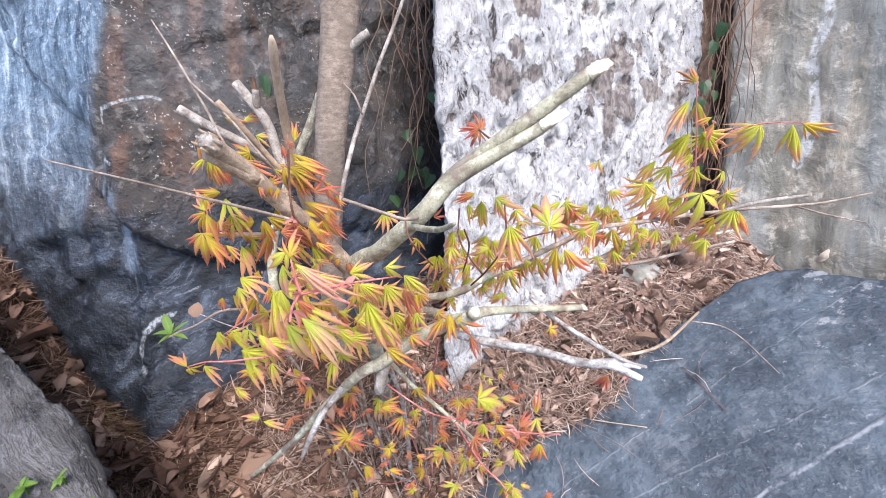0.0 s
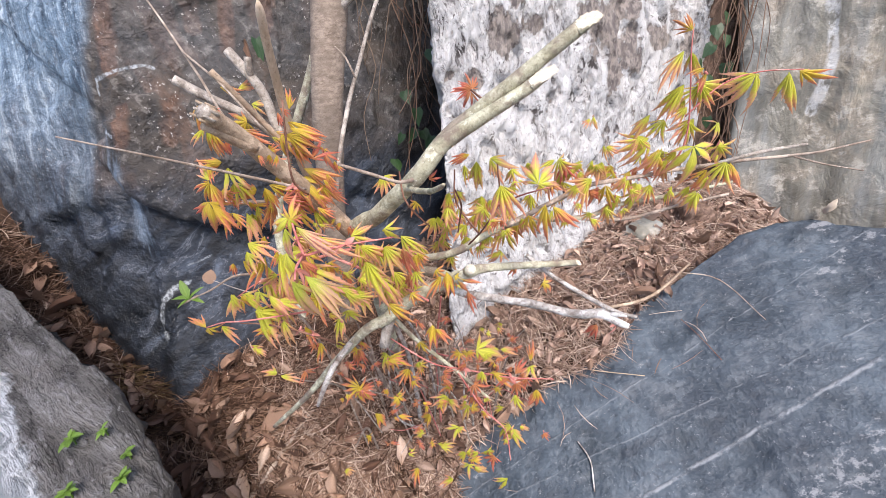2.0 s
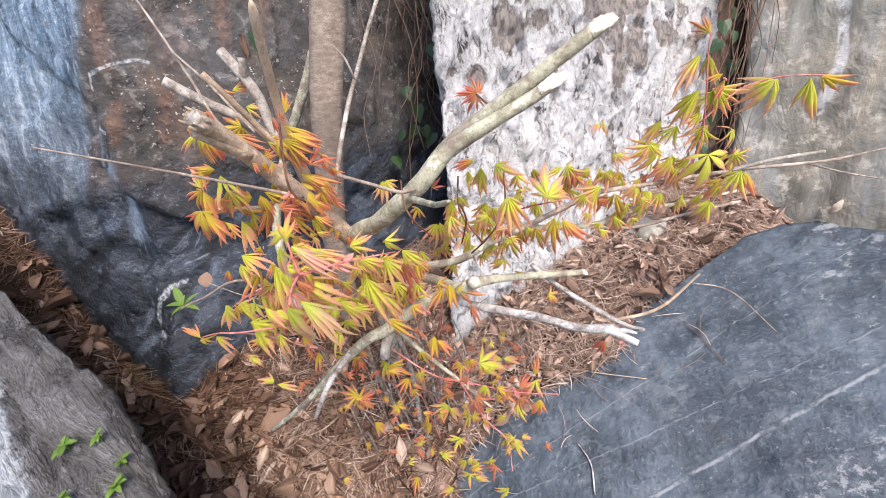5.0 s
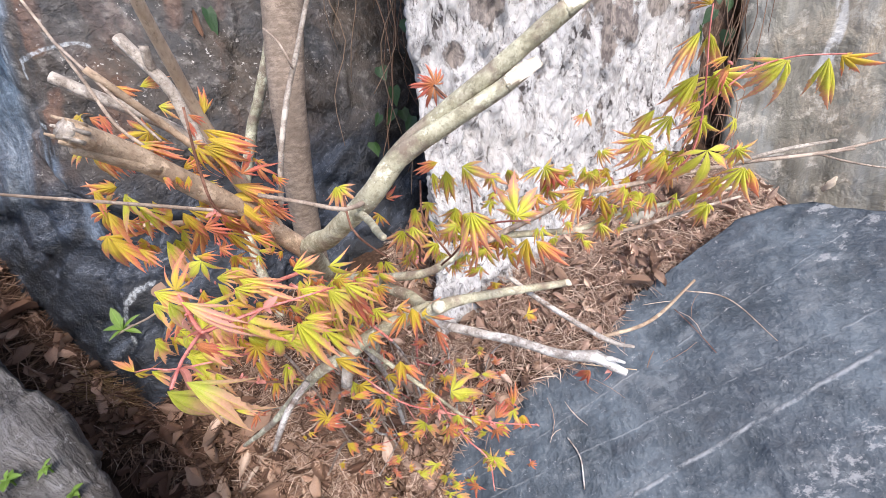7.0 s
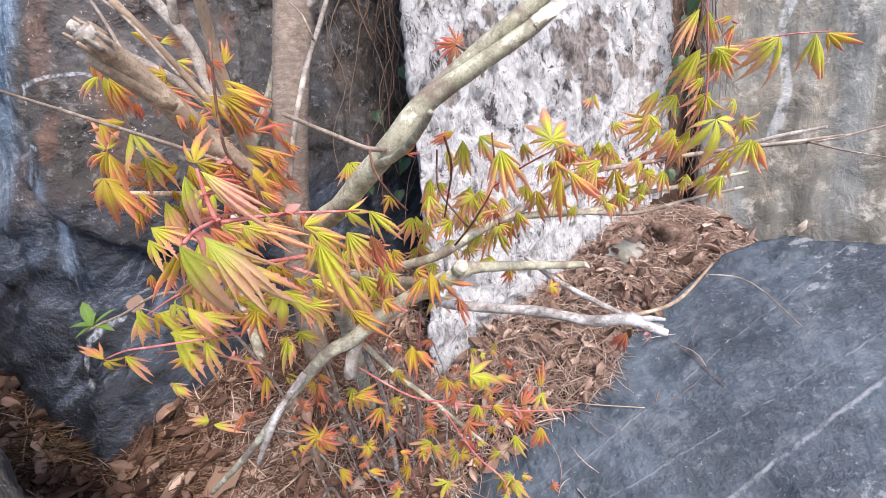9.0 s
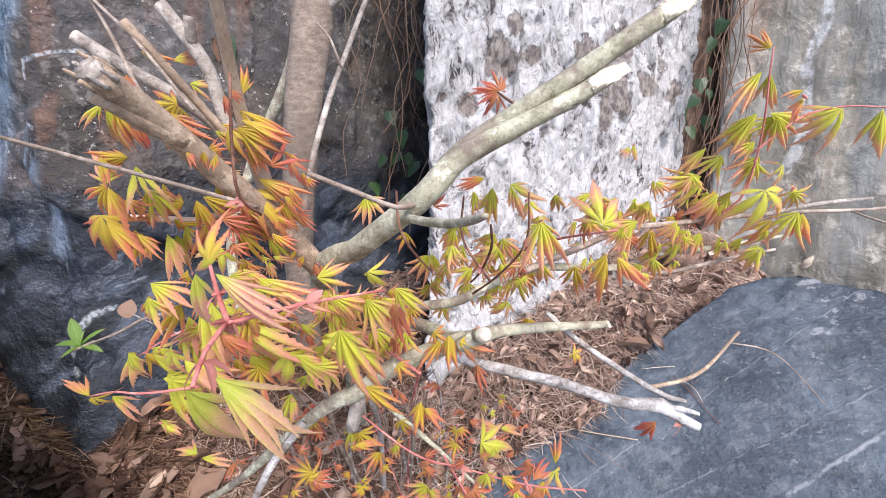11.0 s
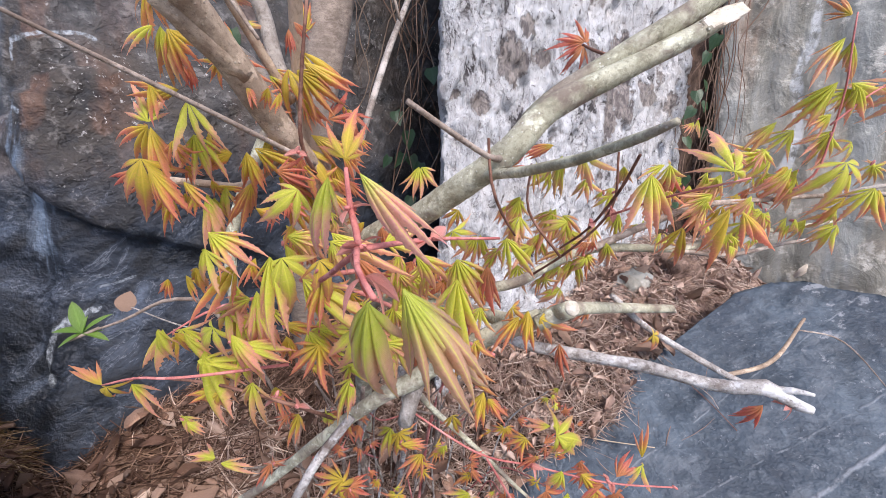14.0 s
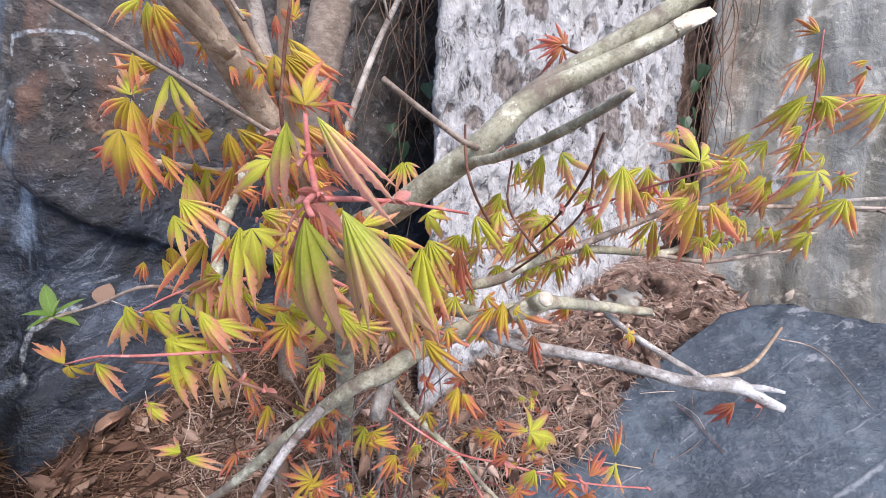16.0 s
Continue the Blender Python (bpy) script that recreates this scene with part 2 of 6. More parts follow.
def rock_beige():
    a = Mat("beige_rock", 0.6, 0.35)
    x, y, z = a.xyz()
    streak = a.noise(18, 4, 0.5, a.mapped((1, 1, 0.09), (19, 0, 0)), 0.3)
    column = a.noise(9, 5, 0.6, a.mapped((1, 1, 0.12), (19, 0, 0), (3, 1, 2)))
    mid, fine, speck = a.noise(8, 7, 0.66), a.noise(45, 7, 0.68, a.mapped((1, 1, 0.6), (19, 0, 0))), a.noise(150, 5, 0.68)
    base = a.ramp(streak, (0.36, (0.133, 0.125, 0.102)), (0.5, (0.208, 0.197, 0.163)), (0.64, (0.3, 0.288, 0.25)))
    base = a.mix(a.math("MULTIPLY", a.ramp(mid, (0.5, 0.0), (0.62, 1.0)), 0.5), base, (0.41, 0.34, 0.26))
    blue = a.math("MULTIPLY", a.ramp(column, (0.45, 0.0), (0.55, 1.0)), 0.5)
    base = a.mix(blue, base, a.mix(a.ramp(streak, (0.42, 0.0), (0.6, 1.0)), (0.165, 0.182, 0.186), (0.295, 0.318, 0.32)))
    rust = a.math("MULTIPLY", a.seam(x, z, ((1.04, 1.1), (1.036, 0.82), (1.02, 0.7)), 0.03, a.noise(20, 6, 0.7, a.mapped((1, 1, 0.2), (19, 0, 0)))), a.ramp(streak, (0.44, 0.05), (0.56, 0.6)))
    base = a.mix(a.math("MULTIPLY", rust, a.ramp(z, (0.66, 0.0), (0.86, 1.0))), base, (0.34, 0.23, 0.16))
    white = a.math("MULTIPLY", a.seam(x, z, ((1.16, 1.2), (1.153, 0.86), (1.13, 0.74), (1.147, 0.6), (1.13, 0.45)), 0.012, streak), a.ramp(fine, (0.42, 0.1), (0.55, 0.9)))
    base = a.mix(a.math("MULTIPLY", white, 0.7), base, (0.68, 0.69, 0.7))
    base = a.mix(a.math("MULTIPLY", a.spots(a.noise(16, 8, 0.72), 0.58, 0.03), 0.4), base, (0.62, 0.59, 0.53))
    base = a.mix(a.math("MULTIPLY", a.spots(fine, 0.4, 0.05, True), 0.3), base, (0.17, 0.155, 0.14))
    base = a.mix(a.math("MULTIPLY", a.spots(speck, 0.36, 0.03, True), 0.3), base, (0.14, 0.13, 0.12))
    lines = a.cracks(a.noise(8, 6, 0.62, a.mapped((1, 1, 0.14), (19, 0, 0))), 0.004)
    a.color(a.mix(a.math("MULTIPLY", lines, 0.25), base, (0.12, 0.1, 0.09)))
    ledge = a.noise(13, 7, 0.6, a.mapped((1, 1, 0.75), (19, 0, 0), (1, 4, 2)), 0.4)
    a.bump(a.math("ADD", a.math("ADD", a.math("MULTIPLY", ledge, 0.9), a.math("MULTIPLY", streak, 0.25)), a.math("ADD", a.math("MULTIPLY", fine, 0.14), a.math("MULTIPLY", speck, 0.05))), 0.8, 0.022)
    return a.m


def rock_slab():
    a = Mat("slate", 0.5, 0.45)
    mid, fine, wide, speck = a.noise(9, 7, 0.62), a.noise(40, 6, 0.64), a.noise(3.5, 5), a.noise(130, 5, 0.65)
    base = a.ramp(mid, (0.36, (0.032, 0.046, 0.061)), (0.5, (0.053, 0.073, 0.096)), (0.64, (0.093, 0.122, 0.153)))
    base = a.mix(a.ramp(wide, (0.44, 0.0), (0.6, 0.75)), base, (0.03, 0.042, 0.061))
    base = a.mix(a.ramp(fine, (0.53, 0.0), (0.62, 0.4)), base, (0.145, 0.172, 0.2))
    base = a.mix(a.ramp(fine, (0.34, 0.4), (0.44, 0.0)), base, (0.034, 0.041, 0.053))
    base = a.mix(a.math("MULTIPLY", a.spots(speck, 0.66, 0.012), 0.4), base, (0.33, 0.35, 0.38))
    along = a.mapped((0.12, 1, 1), (0, 0, -15))
    grain = a.noise(22, 6, 0.66, along)
    base = a.mix(a.ramp(grain, (0.55, 0.0), (0.64, 0.4)), base, (0.16, 0.178, 0.2))
    base = a.mix(a.ramp(grain, (0.36, 0.5), (0.45, 0.0)), base, (0.034, 0.041, 0.054))
    sx, sy, sz = a.xyz()
    broken = a.noise(26, 8, 0.75)
    line = None
    for slope, rise, thick, bright in ((0.287, 0.2255, 0.0045, 1.0), (0.33, 0.383, 0.0022, 0.5), (0.2, 0.349, 0.0022, 0.5)):
        off = a.math("SUBTRACT", a.math("SUBTRACT", sy, a.math("MULTIPLY", sx, slope)), rise)
        off = a.math("ABSOLUTE", a.math("ADD", off, a.math("ADD", a.math("MULTIPLY", a.math("SUBTRACT", mid, 0.5), 0.02), a.math("MULTIPLY", a.math("SUBTRACT", fine, 0.5), 0.006))))
        one = a.math("MULTIPLY", a.ramp(a.math("DIVIDE", off, thick), (0.3, 1.0), (1.0, 0.0)), bright)
        line = one if line is None else a.math("MAXIMUM", line, one)
    line = a.math("MULTIPLY", line, a.ramp(broken, (0.43, 0.05), (0.55, 1.0)))
    base = a.mix(a.math("MULTIPLY", line, 0.5), base, (0.44, 0.46, 0.49))
    chalk = None
    for cx, cy, size in ((0.86, 0.654, 0.035), (0.82, 0.633, 0.03), (0.92, 0.68, 0.03), (0.865, 0.735, 0.03), (0.66, 0.305, 0.07), (0.72, 0.325, 0.06), (0.6, 0.29, 0.05)):
        dx, dy = a.math("SUBTRACT", sx, cx), a.math("SUBTRACT", sy, cy)
        d = a.math("SQRT", a.math("ADD", a.math("MULTIPLY", dx, dx), a.math("MULTIPLY", dy, dy)))
        one = a.ramp(a.math("DIVIDE", d, size), (0.2, 1.0), (1.1, 0.0))
        chalk = one if chalk is None else a.math("MAXIMUM", chalk, one)
    chalk = a.spots(a.math("ADD", a.math("MULTIPLY", chalk, 0.12), a.noise(60, 7, 0.75, a.mapped((0.6, 1, 1), (0, 0, -15)))), 0.64, 0.03)
    a.color(a.mix(a.math("MULTIPLY", chalk, 0.55), base, (0.36, 0.37, 0.39)))
    h = a.math("ADD", a.math("MULTIPLY", mid, 1.0), a.math("ADD", a.math("MULTIPLY", fine, 0.45), a.math("ADD", a.math("MULTIPLY", speck, 0.15), a.math("MULTIPLY", line, 0.1))))
    a.bump(h, 0.8, 0.018)
    return a.m


def rock_grey():
    a = Mat("striped_rock", 0.6, 0.35)
    along = (0, 0, 31)
    band = a.noise(9, 8, 0.66, a.mapped((0.3, 2.0, 1.1), along), 0.8)
    mid, fine, speck = a.noise(16, 8, 0.7), a.noise(48, 7, 0.72, a.mapped((0.45, 1.4, 0.9), along), 0.8), a.noise(150, 5, 0.7)
    base = a.ramp(band, (0.38, (0.06, 0.056, 0.055)), (0.48, (0.135, 0.127, 0.122)), (0.62, (0.23, 0.22, 0.217)))
    base = a.mix(a.ramp(mid, (0.5, 0.0), (0.64, 0.55)), base, (0.17, 0.15, 0.14))
    base = a.mix(a.math("MULTIPLY", a.spots(fine, 0.57, 0.02), 0.5), base, (0.36, 0.35, 0.36))
    base = a.mix(a.math("MULTIPLY", a.spots(fine, 0.42, 0.02, True), 0.6), base, (0.07, 0.065, 0.064))
    base = a.mix(a.math("MULTIPLY", a.spots(speck, 0.4, 0.02, True), 0.5), base, (0.06, 0.058, 0.058))
    base = a.mix(a.math("MULTIPLY", a.spots(speck, 0.63, 0.015), 0.5), base, (0.45, 0.45, 0.46))
    base = a.mix(a.math("MULTIPLY", a.cracks(band, 0.009, 0.46), 0.9), base, (0.022, 0.02, 0.02))
    x, y, z = a.xyz()
    edge = a.math("ADD", a.math("ADD", a.math("MULTIPLY", x, -1.0), a.math("MULTIPLY", y, -1.15)), a.math("MULTIPLY", mid, 0.1))
    a.color(a.mix(a.ramp(edge, (0.302, 0.0), (0.312, 0.9), (0.42, 0.9), (0.5, 0.25)), base, a.mix(a.spots(fine, 0.48, 0.04), (0.34, 0.37, 0.41), (0.75, 0.78, 0.83))))
    a.bump(a.math("ADD", a.math("MULTIPLY", band, 1.5), a.math("ADD", a.math("MULTIPLY", fine, 0.7), a.math("MULTIPLY", speck, 0.25))), 1.0, 0.03)
    return a.m


def bark(name, dark, light, spot=None, stretch=(1, 1, 1), bump=0.5, size=90, flake=0.6, stain=None):
    a = Mat(name, 0.75, 0.25)
    co = a.mapped(stretch)
    n, big, fine = a.noise(size, 8, 0.75, co), a.noise(24, 6, 0.7), a.noise(420, 4, 0.75, co)
    base = a.mix(a.ramp(n, (0.38, 0.0), (0.62, 1.0)), dark, light)
    base = a.mix(a.ramp(big, (0.46, 0.0), (0.6, 0.65)), base, tuple(0.5 * (p + q) * 0.75 for p, q in zip(dark, light)))
    base = a.mix(a.ramp(fine, (0.34, 0.6), (0.46, 0.0)), base, tuple(0.45 * v for v in dark))
    flaky = a.noise(42, 7, 0.7, a.mapped(stretch, (0, 0, 0), (3, 1, 2)))
    base = a.mix(a.math("MULTIPLY", a.spots(flaky, 0.57, 0.025), flake), base, tuple(min(0.85, 1.35 * v + 0.03) for v in light))
    base = a.mix(a.math("MULTIPLY", a.spots(flaky, 0.41, 0.025, True), flake), base, tuple(0.7 * v for v in dark))
    h = a.math("ADD", n, a.math("MULTIPLY", fine, 0.4))
    if stain:
        base = a.mix(a.ramp(a.noise(30, 5, 0.65, a.mapped((1, 1, 1), (0, 0, 0), (5, 2, 7))), (0.5, 0.0), (0.62, 0.7)), base, stain)
    if spot:
        v = a.voronoi(380)
        dots = a.math("MULTIPLY", a.ramp(v, (0.12, 1.0), (0.24, 0.0)), a.ramp(flaky, (0.45, 0.0), (0.52, 1.0)))
        base = a.mix(a.math("MULTIPLY", dots, a.ramp(big, (0.42, 0.1), (0.5, 0.8))), base, spot)
        h = a.math("ADD", h, a.math("MULTIPLY", dots, 0.8))
    a.color(base)
    a.bump(h, bump, 0.0025)
    return a.m


def leaf_skin(name, centre, edge, tip, through=0.4, blushed=0.0):
    """Young leaf: green along the ribs, tinted at the rims and points; the UV runs across and along each lobe."""
    a = Mat(name, 0.38, 0.5)
    uv = a.node("ShaderNodeUVMap").outputs[0]
    s = a.node("ShaderNodeSeparateXYZ")
    a.link(uv, s.inputs[0])
    across, along = s.outputs[0], s.outputs[1]
    side = a.math("ABSOLUTE", a.math("SUBTRACT", a.math("MULTIPLY", across, 2.0), 1.0))
    n = a.noise(9, 4, 0.6)
    r = a.random()
    t = a.math("ADD", a.math("MULTIPLY", along, 0.8), a.math("ADD", a.math("MULTIPLY", a.math("MULTIPLY", a.math("POWER", side, 1.5), along), 0.3), a.math("ADD", a.math("MULTIPLY", a.math("SUBTRACT", r, 0.5), 0.3), a.math("MULTIPLY", n, 0.22))))
    c = a.ramp(a.math("ADD", t, blushed), (0.42, centre), (0.57, edge), (0.72, tip))
    blush = a.math("MULTIPLY", a.math("MULTIPLY", a.ramp(side, (0.55, 0.0), (1.0, 0.85)), a.ramp(along, (0.2, 0.0), (0.5, 1.0))), a.ramp(a.noise(5, 3, 0.6, uv), (0.35, 0.4), (0.6, 1.0)))
    c = a.mix(blush, c, tuple(0.85 * v for v in tip))
    # Shade in the pleats between lobes, painted as darker green near the base.
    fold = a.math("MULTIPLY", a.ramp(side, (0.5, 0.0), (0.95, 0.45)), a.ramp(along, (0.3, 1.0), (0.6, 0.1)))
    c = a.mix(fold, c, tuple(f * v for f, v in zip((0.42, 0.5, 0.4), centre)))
    mottle = a.noise(34, 5, 0.7)
    c = a.mix(a.ramp(mottle, (0.52, 0.0), (0.66, 0.4)), c, tuple(min(1, 1.15 * v + 0.08) for v in edge))
    c = a.mix(a.ramp(mottle, (0.34, 0.35), (0.45, 0.0)), c, tuple(0.55 * v for v in centre))
    r2 = a.math("FRACT", a.math("MULTIPLY", r, 7.31))
    c = a.mix(a.ramp(r2, (0.35, 0.0), (1.0, 0.55)), c, a.mix(0.6, c, tuple(0.5 * v for v in centre)))
    rib = a.ramp(side, (0.0, 1.0), (0.2, 0.0))
    c = a.mix(a.math("MULTIPLY", rib, 0.5), c, tuple(min(1, v * 1.3 + 0.02) for v in centre))
    comb = a.node("ShaderNodeCombineXYZ")
    a.link(a.math("ADD", a.math("MULTIPLY", along, 13.0), a.math("MULTIPLY", side, -3.0)), comb.inputs[0])
    veins = a.node("ShaderNodeTexWave")
    veins.inputs["Scale"].default_value = 1.0
    a.link(comb.outputs[0], veins.inputs["Vector"])
    dark = a.ramp(veins.outputs["Fac"], (0.0, 0.1), (0.35, 0.0))
    c = a.mix(dark, c, tuple(v * 0.45 for v in edge))
    a.color(c)
    a.bump(a.math("SUBTRACT", a.math("ADD", a.math("MULTIPLY", veins.outputs["Fac"], 0.25), a.math("MULTIPLY", mottle, 1.6)), rib), 0.45, 0.0007)
    tr = a.node("ShaderNodeBsdfTranslucent")
    a.link(c, tr.inputs[0])
    mx = a.node("ShaderNodeMixShader")
    mx.inputs[0].default_value = through
    a.link(a.b.outputs[0], mx.inputs[1])
    a.link(tr.outputs[0], mx.inputs[2])
    a.link(mx.outputs[0], a.t.nodes["Material Output"].inputs[0])
    return a.m


def dry(name, dark, light, island=False, rough=0.75):
    a = Mat(name, rough, 0.25)
    r = a.node("ShaderNodeNewGeometry").outputs["Random Per Island"] if island else a.random()
    n = a.noise(60, 4)
    half = tuple(0.55 * p + 0.45 * q * 0.75 for p, q in zip(dark, light))
    c = a.ramp(r, (0.0, tuple(0.6 * v for v in dark)), (0.35, dark), (0.7, half), (1.0, light))
    a.color(a.mix(a.ramp(n, (0.35, 0.5), (0.6, 0.0)), c, tuple(0.6 * v for v in dark)))
    a.bump(n, 0.5, 0.003)
    return a.m


def soil_skin():
    a = Mat("soil", 0.9, 0.15)
    n, f = a.noise(25, 6, 0.65), a.noise(160, 4, 0.7)
    c = a.mix(a.ramp(n, (0.35, 0.0), (0.65, 1.0)), (0.03, 0.018, 0.013), (0.09, 0.054, 0.038))
    a.color(a.mix(a.ramp(f, (0.5, 0.0), (0.7, 0.5)), c, (0.16, 0.1, 0.065)))
    a.bump(a.math("ADD", n, f), 0.9, 0.01)
    return a.m


M_DARK, M_WHITE, M_BEIGE, M_SLAB, M_GREY = rock_dark(), rock_white(), rock_beige(), rock_slab(), rock_grey()
M_SOIL = soil_skin()
M_CLOD = bark("crumbly_earth", (0.085, 0.05, 0.037), (0.25, 0.165, 0.125), None, (1, 1, 1), 1.0, 70)
M_CLEFT = bark("fibrous_earth", (0.05, 0.03, 0.022), (0.2, 0.13, 0.095), None, (1, 1, 0.25), 1.0, 60)
M_TRUNK = bark("trunk_bark", (0.17, 0.128, 0.1), (0.39, 0.31, 0.25), None, (1, 1, 2.4), 0.5, 60, 0.12)
M_BARK = bark("green_grey_bark", (0.3, 0.275, 0.19), (0.64, 0.62, 0.47), (0.82, 0.81, 0.74), stain=(0.2, 0.14, 0.12))
M_TAN = bark("tan_bark", (0.29, 0.205, 0.145), (0.52, 0.4, 0.295), (0.6, 0.51, 0.41))
M_PEELED = bark("smooth_beige_bark", (0.42, 0.31, 0.22), (0.62, 0.49, 0.375), None, (1, 1, 0.4), 0.4, 70, 0.3)
M_DEAD = bark("bleached_wood", (0.16, 0.12, 0.1), (0.72, 0.69, 0.66), None, (1, 1, 1), 1.0, 60)
M_STEM = bark("grey_stem", (0.22, 0.18, 0.15), (0.52, 0.47, 0.42), None, (1, 1, 1), 0.7, 80)
M_CUT = bark("fresh_cut_wood", (0.62, 0.53, 0.4), (0.82, 0.76, 0.65), None, (1, 1, 1), 0.6, 200, 0.3)
M_TWIG = bark("twig_bark", (0.22, 0.16, 0.125), (0.46, 0.38, 0.32))
M_RED = bark("red_stalk", (0.42, 0.11, 0.1), (0.68, 0.27, 0.24), None, (1, 1, 1), 0.2)
M_BROWNTWIG = bark("red_brown_twig", (0.12, 0.05, 0.035), (0.26, 0.13, 0.09))
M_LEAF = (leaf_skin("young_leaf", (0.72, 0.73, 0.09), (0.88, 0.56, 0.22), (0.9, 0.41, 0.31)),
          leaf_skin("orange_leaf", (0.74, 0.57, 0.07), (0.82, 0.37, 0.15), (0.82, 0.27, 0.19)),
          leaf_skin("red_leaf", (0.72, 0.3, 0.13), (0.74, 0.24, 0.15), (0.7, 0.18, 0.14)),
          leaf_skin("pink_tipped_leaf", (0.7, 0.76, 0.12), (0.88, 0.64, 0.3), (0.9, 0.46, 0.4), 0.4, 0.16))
M_GREENLEAF = leaf_skin("green_leaf", (0.15, 0.27, 0.035), (0.17, 0.28, 0.05), (0.22, 0.3, 0.08), 0.25)
M_IVY = leaf_skin("ivy_leaf", (0.022, 0.062, 0.017), (0.034, 0.082, 0.024), (0.05, 0.08, 0.03), 0.12)
M_NEEDLE = dry("dry_needles", (0.33, 0.215, 0.165), (0.87, 0.71, 0.59), True)
# Left litter's needles and leaves: browner, with its shade put into the colour.
M_SHADENEEDLE = dry("shaded_needles", (0.1, 0.053, 0.036), (0.47, 0.3, 0.21), True)
M_STRAW = dry("grass_straw", (0.2, 0.125, 0.06), (0.56, 0.4, 0.22), True)
M_DRYLEAF = dry("dry_leaf", (0.17, 0.094, 0.066), (0.58, 0.385, 0.285))
M_LEAFLITTER = dry("leaf_litter", (0.28, 0.178, 0.137), (0.72, 0.54, 0.44), True)
M_LEAFLITTER2 = dry("pale_fallen_leaf", (0.3, 0.19, 0.137), (0.72, 0.55, 0.44))
# Darker twin of the leaf litter, shaded by colour for the left side.
M_DARKLITTER = dry("dark_leaf_litter", (0.12, 0.068, 0.049), (0.46, 0.3, 0.22), True)
M_WHITELEAF = plain("bleached_leaf", (0.55, 0.47, 0.38))
M_TANLEAF = plain("tan_leaf", (0.24, 0.155, 0.11))
M_PALELEAF = dry("pale_dry_leaf", (0.55, 0.42, 0.3), (0.7, 0.57, 0.43))
M_PALEROOT = dry("pale_root", (0.22, 0.16, 0.12), (0.55, 0.46, 0.38), True)
M_ROOT = dry("dry_root", (0.17, 0.105, 0.075), (0.36, 0.24, 0.175), True)

# ---- mesh helpers ----


def finish(name, bm, material, parent=None, label="", smooth=True):
    me = bpy.data.meshes.new(name)
    bm.normal_update()
    bm.to_mesh(me)
    bm.free()
    me.materials.append(material)
    if smooth:
        me.polygons.foreach_set("use_smooth", [True] * len(me.polygons))
    ob = new(name, me)
    if parent is not None:
        ob.parent = parent
    if label:
        tagged(ob, label)
    return ob


def part(name, bm, material, parent, label=""):
    return finish(name, bm, material, parent, label)


def rock_mesh(points, cell, rounds=2):
    """A convex block over the points, cut into small triangles, its edges softened."""
    bm = bmesh.new()
    for p in points:
        bm.verts.new(p)
    r = bmesh.ops.convex_hull(bm, input=bm.verts[:])
    bmesh.ops.delete(bm, geom=[v for v in r["geom_interior"] if isinstance(v, bmesh.types.BMVert)], context="VERTS")
    for _ in range(9):
        bmesh.ops.triangulate(bm, faces=bm.faces[:])
        long = [e for e in bm.edges if e.calc_length() > cell * 1.5]
        if not long:
            break
        bmesh.ops.subdivide_edges(bm, edges=long, cuts=1)
    bmesh.ops.triangulate(bm, faces=bm.faces[:])
    for _ in range(rounds):
        bmesh.ops.smooth_vert(bm, verts=bm.verts[:], factor=0.5, use_axis_x=True, use_axis_y=True, use_axis_z=True)
    return bm


def roughen(bm, layers):
    """Push the surface in and out; layers: (scale xyz, amplitude, kind): plain, ridged, pitted or stepped."""
    bm.normal_update()
    for v in bm.verts:
        d = 0.0
        for (sx, sy, sz), amp, kind in layers:
            n = noise.noise((v.co.x * sx + 3.1, v.co.y * sy + 7.7, v.co.z * sz + 1.3))
            if kind == "ridged":
                n = 1 - 2 * abs(n)
            elif kind == "facets":
                p = Vector((v.co.x * sx, v.co.y * sy, v.co.z * sz)) + 0.25 * noise.noise_vector(v.co * sx * 2)
                cell = noise.voronoi(p)[1][0]
                n = noise.noise_vector(cell * 7.3).dot(p - cell) * 2 + 0.6 * noise.noise(cell * 3.7)
            elif kind == "pitted":
                n = -min(1, max(0, n - 0.12) * 4)
            elif kind == "stepped":
                q = n * 4
                n = (math.floor(q) + min(1, (q - math.floor(q)) * 5)) / 4
            d += amp * n
        v.co += v.normal * d


def smooth_path(pts, step=0.008):
    """A Catmull-Rom line through (x, y, z, radius) points."""
    p = [Vector(q) for q in pts]
    p = [p[0] * 2 - p[1], *p, p[-1] * 2 - p[-2]]
    out = []
    for i in range(1, len(p) - 2):
        a, b, c, d = p[i - 1:i + 3]
        n = max(2, int((c.xyz - b.xyz).length / step))
        for k in range(n):
            t = k / n
            out.append(0.5 * (2 * b + (c - a) * t + (2 * a - 5 * b + 4 * c - d) * t * t + (3 * b - a - 3 * c + d) * t ** 3))
    return out + [p[-2]]


